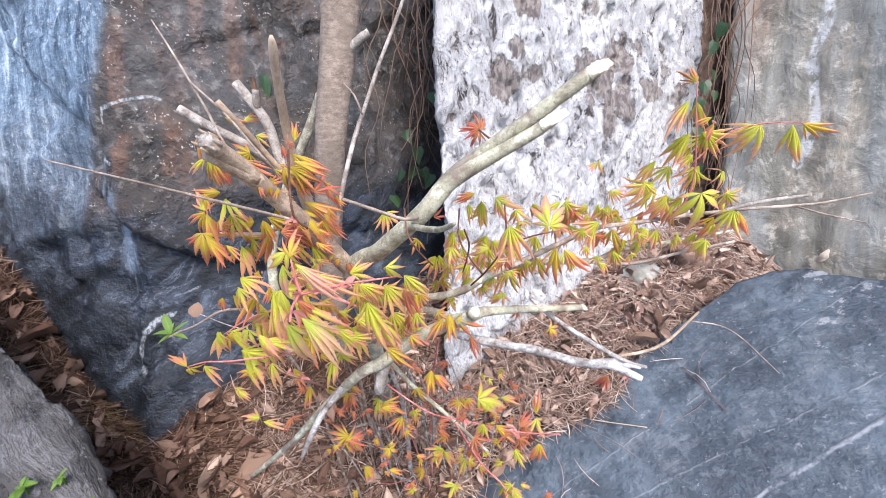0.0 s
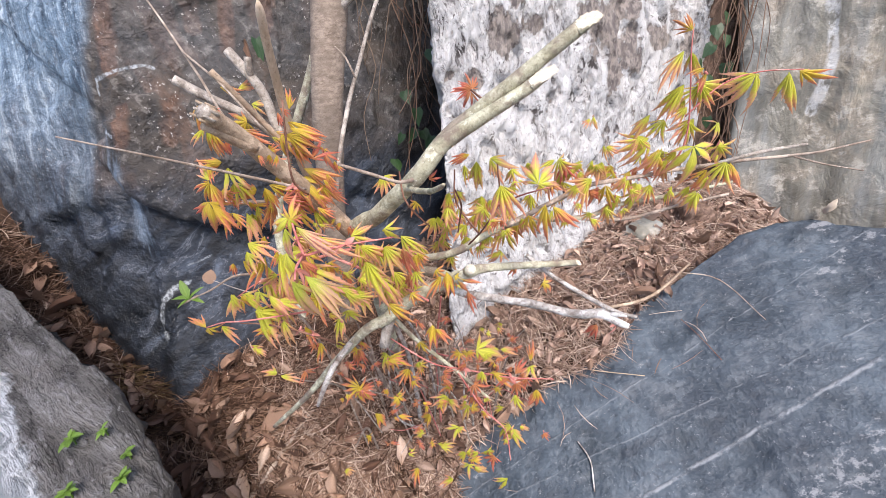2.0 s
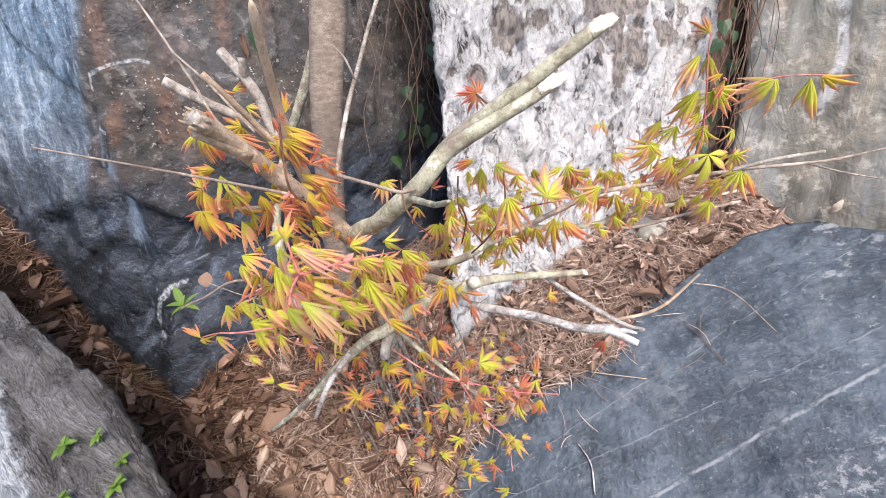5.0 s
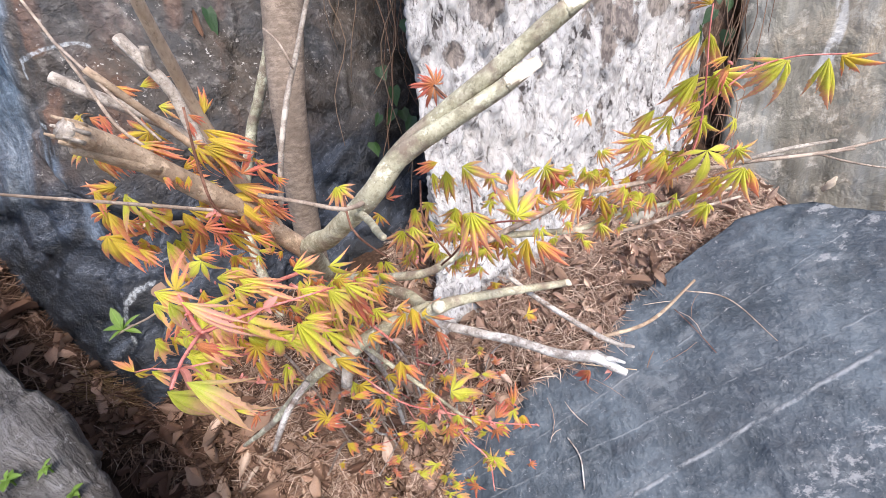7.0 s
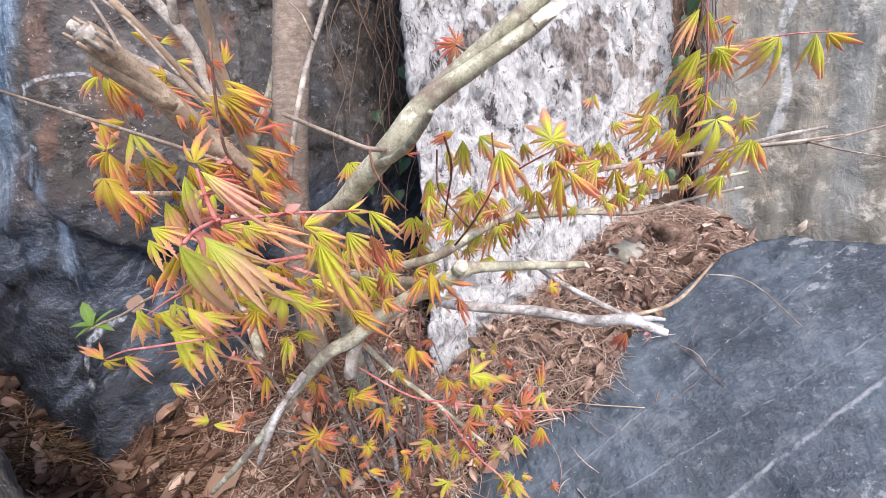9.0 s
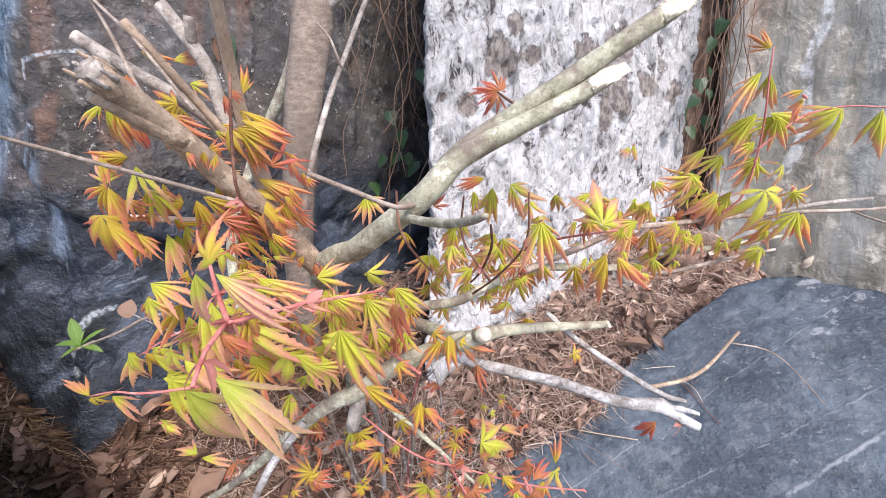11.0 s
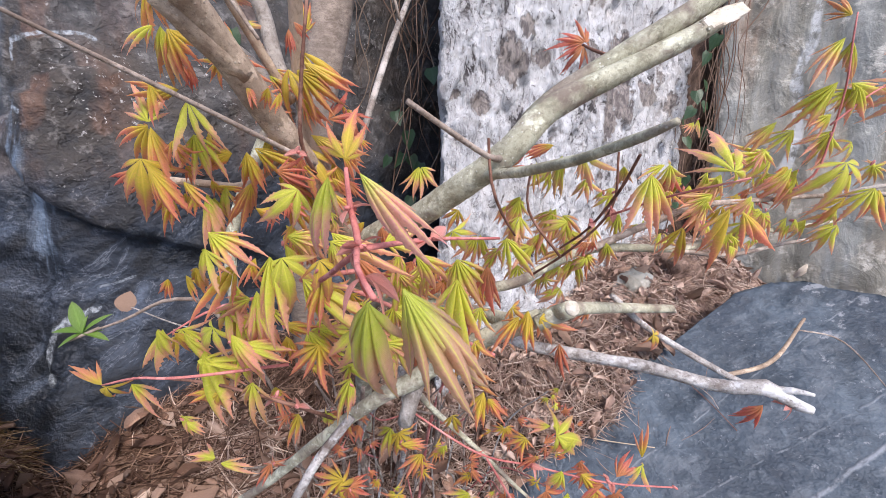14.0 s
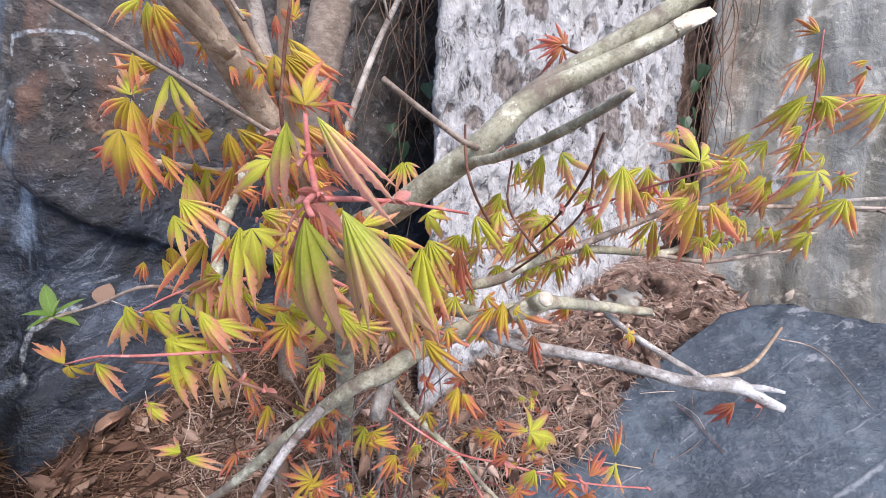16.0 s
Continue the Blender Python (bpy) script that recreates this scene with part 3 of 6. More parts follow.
def tube(bm, pts, sides=8, step=0.008, knots=0.06, cap=0.3):
    """A round limb through (x, y, z, radius) points, a little uneven, with closed ends."""
    line = smooth_path(pts, step)
    prev = None
    rings = []
    up = Vector((0.3, 0.2, 0.9))
    for i, q in enumerate(line):
        a, b = line[max(0, i - 1)].xyz, line[min(len(line) - 1, i + 1)].xyz
        d = (b - a).normalized()
        side = d.cross(up if prev is None else prev)
        side = (d.cross(up) if side.length < 1e-4 else side).normalized()
        other = side.cross(d).normalized()
        prev = other
        ring = []
        for k in range(sides):
            ang = 2 * math.pi * k / sides
            w = (side * math.cos(ang) + other * math.sin(ang))
            r = max(q.w, 0.0003) * (1 + knots * noise.noise(q.xyz * 70 + w * 1.2))
            ring.append(bm.verts.new(q.xyz + w * r))
        rings.append(ring)
    for r0, r1 in zip(rings, rings[1:]):
        for k in range(sides):
            bm.faces.new((r0[k], r1[k], r1[(k + 1) % sides], r0[(k + 1) % sides]))
    bm.faces.new(rings[0])
    bm.faces.new(rings[-1][::-1])
    bmesh.ops.recalc_face_normals(bm, faces=bm.faces[:])
    return bm


# ---- the ground ----
def ramp_up(v, soft=0.12):
    return 0.5 * (v + math.sqrt(v * v + soft * soft))


def ground_z(x, y):
    """A litter bank that falls towards the front and rises to the far left."""
    rise = 0.06 + 0.22 * (min(y, 1.6) - 0.6) - 0.85 * (ramp_up(0.6 - y, 0.06) - ramp_up(0.39 - y, 0.06)) + 0.1 * min(max(x - 0.1, 0), 0.5)
    rise -= 0.55 * min(0.3, max(0, x - 0.92))
    rise -= 0.06 * math.exp(-((x - 0.08) / 0.22) ** 2 - ((y - 0.5) / 0.12) ** 2)
    near = rise + ramp_up(-max(x, -1.6) - 0.86, 0.06)
    k = min(1.0, max(0.0, (math.hypot(x, y - 0.6) - 1.4) / 2.5))
    return near * (1 - k) - 0.25 * k + 0.012 * noise.noise((x * 9, y * 9, 0)) + 0.006 * noise.noise((x * 31, y * 31, 4))


def build_ground():
    bm = bmesh.new()
    xs = [-400, -120, -40, -14, -6, -3, -2] + [-1.5 + 0.025 * i for i in range(121)] + [2, 3, 6, 14, 40, 120, 400]
    ys = [-400, -120, -40, -14, -6, -3, -1.5, -0.7] + [-0.2 + 0.025 * i for i in range(77)] + [2.2, 3, 6, 14, 40, 120, 400]
    grid = [[bm.verts.new((x, y, ground_z(x, y))) for x in xs] for y in ys]
    for r0, r1 in zip(grid, grid[1:]):
        for k in range(len(xs) - 1):
            bm.faces.new((r0[k], r0[k + 1], r1[k + 1], r1[k]))
    return tagged(finish("ground", bm, M_SOIL), "dark brown forest soil under needle litter", "ground", kind="structure")


ground = build_ground()

# ---- the boulders ----


def boulder(name, points, cell, layers, material, label):
    bm = rock_mesh(points, cell)
    roughen(bm, layers)
    return tagged(finish(name, bm, material), label, "rock", "boulders")


def prism(plan, face, low, high, back):
    """Corner points of a block: the plan's front line of x's, its face y = face(x, z), and the way back."""
    pts = []
    for z in (low, high):
        for x in plan:
            y = face(x, z)
            pts.append((x, y, z))
            pts.append((x + back[0], y + back[1], z))
    return pts


def dark_face(x, z):
    return 0.71 + (0.72 if x > -0.66 else -0.35) * (x + 0.66) + 0.38 * (z - 0.48)


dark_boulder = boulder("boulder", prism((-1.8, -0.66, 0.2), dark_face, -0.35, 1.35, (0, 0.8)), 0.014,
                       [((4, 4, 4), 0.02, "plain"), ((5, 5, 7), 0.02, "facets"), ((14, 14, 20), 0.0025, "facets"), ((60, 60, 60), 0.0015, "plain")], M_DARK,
                       "dark grey weathered boulder with rusty stains and a pale blue grey side")


def undercut(ob):
    """The lower part of the dark boulder falls back under a slanting ledge."""
    for v in ob.data.vertices:
        x, y, z = v.co
        if y > dark_face(x, z) + 0.2:
            continue
        ledge = 0.515 - 0.95 * (x + 0.69) if x < -0.58 else 0.41 - 0.5 * (x + 0.58)
        ledge = min(ledge, 0.6) + 0.03 * noise.noise((x * 8, 0, 3))
        k = min(1, max(0, (ledge - z) / 0.045))
        k *= min(1, max(0, (x + 0.77) / 0.07))
        v.co.y += 0.045 * k * k * (3 - 2 * k) * min(1, max(0, (z + 0.05) / 0.4))


undercut(dark_boulder)
white_boulder = boulder("boulder", prism((0.01, 0.9), lambda x, z: 0.855 + 0.63 * (x - 0.06) + 0.3 * (z - 0.64), -0.3, 1.45, (0.12, 0.7)), 0.0095,
                        [((3, 3, 3), 0.025, "plain"), ((16, 16, 10), 0.012, "plain"), ((26, 26, 16), 0.016, "pitted"), ((60, 60, 34), 0.005, "ridged"), ((95, 95, 60), 0.004, "pitted")], M_WHITE,
                        "rough white quartz boulder with grey pits and vertical flakes")
right_boulder = boulder("boulder", prism((0.97, 2.4), lambda x, z: 1.2 - 0.8 * (x - 1.09) + 0.35 * (z - 0.5), -0.3, 1.4, (0.5, 0.7)), 0.016,
                        [((4, 4, 4), 0.02, "plain"), ((20, 20, 7), 0.008, "plain"), ((16, 16, 12), 0.006, "stepped"), ((50, 50, 30), 0.002, "plain")], M_BEIGE,
                        "beige grey boulder with smooth vertical streaks")


def slab_z(x, y):
    return 0.115 + 0.407 * (x - 0.552) + 0.307 * (y - 0.548)


SLAB_PLAN = ((-0.14, 0.36), (-0.02, 0.445), (0.1, 0.515), (0.2, 0.59), (0.37, 0.62), (0.66, 0.74), (0.75, 0.785), (0.82, 0.78), (0.885, 0.742), (0.97, 0.675), (1.1, 0.56), (1.25, 0.3), (1.3, -0.6), (-0.3, -0.6))
slab = boulder("boulder", [(x, y, slab_z(x, y) + h) for x, y in SLAB_PLAN for h in (0, -0.3)], 0.015,
               [((3, 3, 3), 0.01, "plain"), ((5, 9, 9), 0.006, "facets"), ((30, 30, 30), 0.002, "plain")], M_SLAB,
               "flat sloping slab of blue grey slate with pale veins")


def left_z(x, y):
    return 0.314 - 0.343 * (x + 0.476)


LEFT_PLAN = ((-1.3, 0.8), (-0.95, 0.59), (-0.74, 0.47), (-0.6, 0.385), (-0.5, 0.335), (-0.41, 0.27), (-0.35, 0.215), (-0.28, 0.08), (-0.26, -0.4), (-1.4, -0.4))
left_boulder = boulder("boulder", [(x, y, left_z(x, y)) for x, y in LEFT_PLAN] + [(x - 0.1, y - 0.12, -0.5) for x, y in LEFT_PLAN], 0.013,
                       [((4, 4, 4), 0.012, "plain"), ((6, 12, 12), 0.012, "facets"), ((20, 30, 30), 0.005, "stepped"), ((60, 60, 60), 0.002, "plain")], M_GREY,
                       "grey striped boulder with small green weeds on it")


# Backing added behind the boulders to keep the sky out of the clefts.
bank = boulder("earth_bank", [(x, y + 0.3 * z, z) for x in (-3, 3.5) for y in (1.75, 4) for z in (-0.4, 1.3)], 0.09,
               [((3, 3, 3), 0.08, "plain"), ((12, 12, 12), 0.03, "plain")], M_SOIL, "dark earth bank added as backing behind the boulders")
cleft_soil = boulder("earth_bank", [(x, y + 0.33 * z, z) for x in (0.84, 1.06) for y in (1.22, 1.5) for z in (-0.2, 1.35)], 0.02,
                     [((9, 9, 5), 0.03, "plain"), ((30, 30, 14), 0.018, "ridged"), ((70, 70, 70), 0.006, "plain")], M_CLEFT, "brown packed earth and root fibre filling the cleft")
# ---- the maple ----
maple = tagged(new("maple_shrub"), "cut back maple shrub sprouting red tipped yellow green leaves", "shrub")
ANCHORS = []


def limb(name, pts, material, label="", sides=10, knots=0.08, leafy=False):
    if leafy:
        ANCHORS.extend((q.xyz.copy(), q.w) for q in smooth_path(pts, 0.006))
    return part(name, tube(bmesh.new(), pts, sides, 0.007, knots), material, maple, label)


def cut_end(pts, label="pale slanting saw cut", material=None):
    """A short torn or sawn piece of bare wood."""
    return part("cut_end", tube(bmesh.new(), pts, 10, 0.004, 0.1), material or M_CUT, maple, label)


def slant_cut(p0, p1, r, facing, label, ragged=0.15):
    """The slanting cut at a branch's end: round bark below, a flat pale face of wood that runs out to the tip."""
    p0, p1 = Vector(p0), Vector(p1)
    d = (p1 - p0).normalized()
    c = Vector(facing)
    c = (c - d * c.dot(d)).normalized()
    s = d.cross(c).normalized()
    bm = bmesh.new()
    rings, sides, flat = [], 14, set()
    for k in range(15):
        t = k / 14
        level = r * (1.0 - 1.85 * t)
        ring = []
        for m in range(sides):
            ang = 2 * math.pi * m / sides
            a, b = math.cos(ang) * r, math.sin(ang) * r
            rough = ragged * r * noise.noise((9 * t, b * 900, 2.0))
            v = bm.verts.new(p0)
            if a > level:
                flat.add(v)
                a = level + rough * min(1.0, 3 * t)
            v.co = p0 + (p1 - p0) * (t + 0.5 * ragged * t * noise.noise((b * 700, 3.0, p0.x * 50))) + c * a + s * b * (1.0 if t < 0.7 else 1 - 0.9 * (t - 0.7))
            ring.append(v)
        rings.append(ring)
    for r0, r1 in zip(rings, rings[1:]):
        for m in range(sides):
            f = bm.faces.new((r0[m], r0[(m + 1) % sides], r1[(m + 1) % sides], r1[m]))
            f.material_index = 1 if sum(v in flat for v in f.verts) >= 3 else 0
    bm.faces.new(rings[0][::-1]).material_index = 0
    bm.faces.new(rings[-1]).material_index = 1
    bmesh.ops.recalc_face_normals(bm, faces=bm.faces[:])
    ob = part("cut_end", bm, M_BARK, maple, label)
    ob.data.materials.append(M_CUT)
    return ob


limb("trunk", [(-0.27, 0.74, 0.0, 0.03), (-0.245, 0.705, 0.35, 0.027), (-0.202, 0.687, 0.598, 0.0275), (-0.186, 0.705, 0.694, 0.029), (-0.166, 0.74, 0.81, 0.032), (-0.15, 0.77, 0.95, 0.034), (-0.12, 0.85, 1.3, 0.031)],
     M_TRUNK, "smooth brown trunk with fine cross lines", 18, 0.04)
limb("branch", [(-0.13, 0.6, 0.02, 0.014), (-0.11, 0.48, 0.35, 0.012), (-0.09, 0.352, 0.548, 0.011), (-0.045, 0.3, 0.607, 0.0084), (-0.003, 0.272, 0.652, 0.0076), (0.021, 0.278, 0.677, 0.0072),
                (0.054, 0.276, 0.697, 0.0053), (0.083, 0.2743, 0.7135, 0.0049), (0.089, 0.2737, 0.7175, 0.0048)], M_BARK, "grey green branch with pale spots")
slant_cut((0.0886, 0.2738, 0.7172), (0.1045, 0.27, 0.7305), 0.0048, (-0.35, -0.75, 0.6), "long slanting pale knife cut")
limb("branch", [(0.012, 0.28, 0.67, 0.006), (0.03, 0.286, 0.686, 0.0056), (0.054, 0.284, 0.703, 0.0056), (0.084, 0.28, 0.725, 0.0054), (0.112, 0.279, 0.7455, 0.0053), (0.1195, 0.2788, 0.751, 0.0053)], M_BARK, "grey green branch with pale spots")
slant_cut((0.119, 0.2788, 0.7506), (0.1345, 0.279, 0.7625), 0.0053, (-0.3, -0.8, 0.5), "blunt pale torn cut", 0.45)
limb("branch", [(-0.085, 0.345, 0.556, 0.0095), (-0.111, 0.312, 0.626, 0.0085), (-0.124, 0.288, 0.663, 0.0078), (-0.136, 0.263, 0.699, 0.007), (-0.14, 0.241, 0.7195, 0.0064)], M_TAN, "tan stem with a torn end", leafy=True)
limb("branch", [(-0.13, 0.272, 0.684, 0.005), (-0.139, 0.256, 0.7, 0.0048), (-0.1455, 0.244, 0.7105, 0.004)], M_TAN, "short torn side of the tan stem", knots=0.25)
cut_end([(-0.1397, 0.242, 0.7185, 0.006), (-0.1405, 0.2395, 0.721, 0.0056)], "grey torn end", M_STEM)
for k in range(7):
    ka = 0.9 * k
    kx, kz = 0.0056 * math.cos(ka), 0.0044 * math.sin(ka)
    kl = 0.001 + 0.004 * ((k * 7) % 5) / 4
    cut_end([(-0.1385 + kx, 0.2445 + kz, 0.716 + kz, 0.0014), (-0.14 + kx, 0.24 + kz, 0.72 + kz, 0.0011), (-0.14 - 0.3 * kl + kx, 0.24 - 0.6 * kl + kz, 0.72 + 0.6 * kl + kz, 0.0006)], "ragged torn wood splinter", M_TAN if k % 3 else M_STEM)
limb("branch", [(-0.102, 0.326, 0.602, 0.008), (-0.114, 0.326, 0.644, 0.0064), (-0.116, 0.319, 0.68, 0.0048), (-0.113, 0.308, 0.711, 0.0038), (-0.108, 0.297, 0.735, 0.0035), (-0.1025, 0.285, 0.757, 0.0033), (-0.0965, 0.274, 0.775, 0.003), (-0.0945, 0.27, 0.781, 0.001)], M_PEELED, "straight tan stem", leafy=True)
limb("branch", [(-0.127, 0.33, 0.66, 0.005), (-0.143, 0.333, 0.684, 0.0045), (-0.165, 0.33, 0.703, 0.0042), (-0.19, 0.326, 0.72, 0.0042), (-0.206, 0.321, 0.734, 0.004)], M_STEM, "pale grey cut stem", leafy=True)
limb("branch", [(-0.12, 0.318, 0.672, 0.0045), (-0.129, 0.321, 0.689, 0.0044), (-0.136, 0.328, 0.716, 0.0042), (-0.143, 0.329, 0.731, 0.0042), (-0.158, 0.333, 0.752, 0.004)], M_STEM, "pale grey cut stem", leafy=True)
limb("branch", [(-0.122, 0.316, 0.67, 0.0028), (-0.134, 0.303, 0.701, 0.0026), (-0.142, 0.294, 0.721, 0.0025), (-0.152, 0.287, 0.741, 0.0024)], M_TAN, leafy=True)
limb("branch", [(-0.143, 0.3285, 0.73, 0.0034), (-0.141, 0.327, 0.741, 0.003), (-0.14, 0.327, 0.7465, 0.0028)], M_STEM, "short grey spur")
limb("branch", [(-0.38, 0.7, 0.04, 0.011), (-0.4, 0.755, 0.34, 0.011), (-0.342, 0.8, 0.525, 0.0105), (-0.294, 0.8, 0.607, 0.0098), (-0.25, 0.8, 0.684, 0.009), (-0.232, 0.79, 0.715, 0.0085)], M_BARK, "mossy grey stem beside the trunk")
limb("branch", [(-0.165, 0.735, 0.775, 0.008), (-0.138, 0.722, 0.797, 0.0075), (-0.114, 0.72, 0.813, 0.0065), (-0.109, 0.72, 0.816, 0.0055)], M_STEM, "short knobbed stub on the trunk", knots=0.2)
# twigs above
limb("twig", [(0.062, 0.284, 0.706, 0.0012), (0.055, 0.3, 0.706, 0.001), (0.047, 0.314, 0.711, 0.0007)], M_BROWNTWIG, leafy=True)
limb("twig", [(-0.02, 0.284, 0.634, 0.00425), (-0.012, 0.272, 0.642, 0.00306), (0.001, 0.246, 0.651, 0.002465), (0.012, 0.213, 0.664, 0.002125), (0.0185, 0.192, 0.6745, 0.001785), (0.021, 0.184, 0.679, 0.0016), (0.0225, 0.178, 0.6825, 0.0011)], M_BARK, "broken grey side stub", knots=0.2)
limb("twig", [(-0.003, 0.27, 0.652, 0.002), (-0.014, 0.253, 0.656, 0.0015), (-0.034, 0.243, 0.668, 0.0013), (-0.053, 0.233, 0.68, 0.0012)], M_TWIG)
limb("twig", [(-0.014, 0.257, 0.664, 0.00066), (-0.012, 0.249, 0.645, 0.00078), (-0.004, 0.252, 0.628, 0.00072), (0.006, 0.256, 0.614, 0.0006)], M_BROWNTWIG, leafy=True)
limb("twig", [(0.029, 0.201, 0.669, 0.00054), (0.033, 0.215, 0.651, 0.00066), (0.031, 0.228, 0.63, 0.0006), (0.03, 0.25, 0.61, 0.0006)], M_BROWNTWIG, leafy=True)
limb("twig", [(-0.092, 0.33, 0.62, 0.0022), (-0.08, 0.335, 0.662, 0.0022), (-0.068, 0.35, 0.7, 0.0021), (-0.057, 0.37, 0.73, 0.0019), (-0.045, 0.39, 0.762, 0.0018), (-0.031, 0.41, 0.794, 0.0018), (-0.018, 0.43, 0.826, 0.0017), (-0.006, 0.45, 0.858, 0.0015)], M_STEM)
limb("twig", [(-0.06, 0.362, 0.72, 0.001), (-0.066, 0.364, 0.738, 0.0009), (-0.075, 0.366, 0.748, 0.0007)], M_TWIG)
limb("twig", [(-0.105, 0.29, 0.64, 0.0014), (-0.139, 0.253, 0.67, 0.0012), (-0.17, 0.221, 0.696, 0.0008), (-0.199, 0.191, 0.72, 0.0004)], M_TWIG, "thin brown whip", leafy=True)
limb("twig", [(-0.105, 0.29, 0.635, 0.0012), (-0.106, 0.271, 0.655, 0.001), (-0.103, 0.27, 0.684, 0.0009), (-0.098, 0.274, 0.719, 0.0007)], M_BROWNTWIG, leafy=True)
limb("twig", [(-0.14, 0.288, 0.69, 0.0012), (-0.158, 0.293, 0.707, 0.0011), (-0.172, 0.305, 0.732, 0.001), (-0.188, 0.318, 0.757, 0.0009), (-0.203, 0.33, 0.779, 0.0008), (-0.218, 0.341, 0.8, 0.0005)], M_TWIG, "thin upright grey twig")
limb("twig", [(-0.186, 0.316, 0.754, 0.0009), (-0.147, 0.286, 0.731, 0.0009), (-0.122, 0.276, 0.7, 0.0009)], M_TWIG)
limb("twig", [(-0.13, 0.32, 0.64, 0.003), (-0.159, 0.327, 0.616, 0.0026), (-0.185, 0.319, 0.618, 0.0025), (-0.213, 0.313, 0.622, 0.0022)], M_TAN, "short cut side stick", leafy=True)
# lower branches
limb("branch", [(-0.1, 0.4, 0.47, 0.0085), (-0.061, 0.368, 0.506, 0.0062), (-0.026, 0.345, 0.51, 0.0058), (0.008, 0.31, 0.525, 0.0056), (0.022, 0.28, 0.54, 0.0058), (0.036, 0.255, 0.562, 0.0054)], M_BARK, leafy=True)
limb("branch", [(0.026, 0.25, 0.56, 0.005), (0.041, 0.25, 0.569, 0.0052), (0.056, 0.258, 0.566, 0.0042), (0.1, 0.278, 0.553, 0.0036), (0.15, 0.298, 0.539, 0.0032)], M_BARK, "stick with a knuckle and a pale cut", leafy=True)
slant_cut((0.1485, 0.2974, 0.5394), (0.1605, 0.303, 0.536), 0.0032, (0.1, -0.6, 0.8), "pale slanting knife cut")
limb("branch", [(0.018, 0.285, 0.524, 0.0042), (0.037, 0.273, 0.524, 0.004), (0.063, 0.256, 0.531, 0.0038), (0.097, 0.238, 0.537, 0.0036), (0.125, 0.223, 0.538, 0.0036), (0.148, 0.214, 0.544, 0.0044), (0.158, 0.207, 0.541, 0.0036), (0.166, 0.202, 0.54, 0.002)], M_DEAD, "bleached dead branch with a splintered end", knots=0.25)
limb("twig", [(0.15, 0.213, 0.543, 0.0026), (0.157, 0.208, 0.548, 0.0018), (0.163, 0.203, 0.55, 0.0008)], M_DEAD, "splinter")
limb("branch", [(0.03, 0.256, 0.56, 0.006), (0.0, 0.262, 0.541, 0.0062), (-0.03, 0.262, 0.521, 0.0064), (-0.046, 0.255, 0.511, 0.006), (-0.066, 0.251, 0.503, 0.0052), (-0.105, 0.262, 0.455, 0.0044), (-0.18, 0.29, 0.35, 0.0038), (-0.282, 0.335, 0.218, 0.003)], M_BARK, leafy=True)
limb("branch", [(-0.041, 0.263, 0.512, 0.0056), (-0.047, 0.252, 0.498, 0.0052), (-0.051, 0.247, 0.482, 0.005)], M_STEM, "thick pale cut stub")
limb("twig", [(-0.085, 0.248, 0.488, 0.003), (-0.104, 0.234, 0.468, 0.003), (-0.117, 0.227, 0.445, 0.0028), (-0.127, 0.222, 0.424, 0.002)], M_DEAD, "bleached broken twig")
limb("twig", [(-0.05, 0.31, 0.46, 0.0028), (-0.028, 0.31, 0.425, 0.0026), (0.014, 0.295, 0.39, 0.0022), (0.045, 0.285, 0.36, 0.0018), (0.066, 0.275, 0.345, 0.0012)], M_BARK, leafy=True)
limb("twig", [(-0.05, 0.27, 0.47, 0.00075), (-0.004, 0.237, 0.466, 0.00075), (0.03, 0.225, 0.468, 0.000675), (0.073, 0.21, 0.472, 0.0006), (0.109, 0.202, 0.478, 0.00045)], M_RED, "thin red shoot", leafy=True)
limb("twig", [(0.02, 0.294, 0.385, 0.0012), (0.05, 0.26, 0.355, 0.001), (0.075, 0.24, 0.34, 0.0009), (0.08, 0.22, 0.31, 0.0006)], M_RED, "thin red shoot", leafy=True)
limb("twig", [(-0.06, 0.42, 0.1, 0.0036), (-0.05, 0.36, 0.33, 0.003), (-0.055, 0.31, 0.47, 0.0026)], M_DEAD, "thin upright grey stem", leafy=True)
limb("twig", [(-0.02, 0.46, 0.06, 0.0026), (-0.012, 0.39, 0.28, 0.0022), (-0.02, 0.33, 0.42, 0.0016)], M_TWIG, "thin upright stem", leafy=True)
limb("twig", [(-0.1, 0.44, 0.08, 0.0028), (-0.1, 0.36, 0.3, 0.0022), (-0.085, 0.3, 0.46, 0.0018)], M_TWIG, "thin upright stem", leafy=True)
limb("twig", [(-0.06, 0.41, 0.08, 0.002), (-0.08, 0.35, 0.2, 0.0016), (-0.075, 0.32, 0.3, 0.0012)], M_DEAD, "thin pale stem")
limb("branch", [(0.034, 0.262, 0.556, 0.0052), (0.037, 0.25, 0.568, 0.005), (0.0393, 0.2405, 0.5775, 0.0048)], M_BARK, "short stub sawn straight across")
cut_end([(0.0392, 0.241, 0.577, 0.0044), (0.0396, 0.2395, 0.5787, 0.0042)], "round pale saw cut", M_CUT)
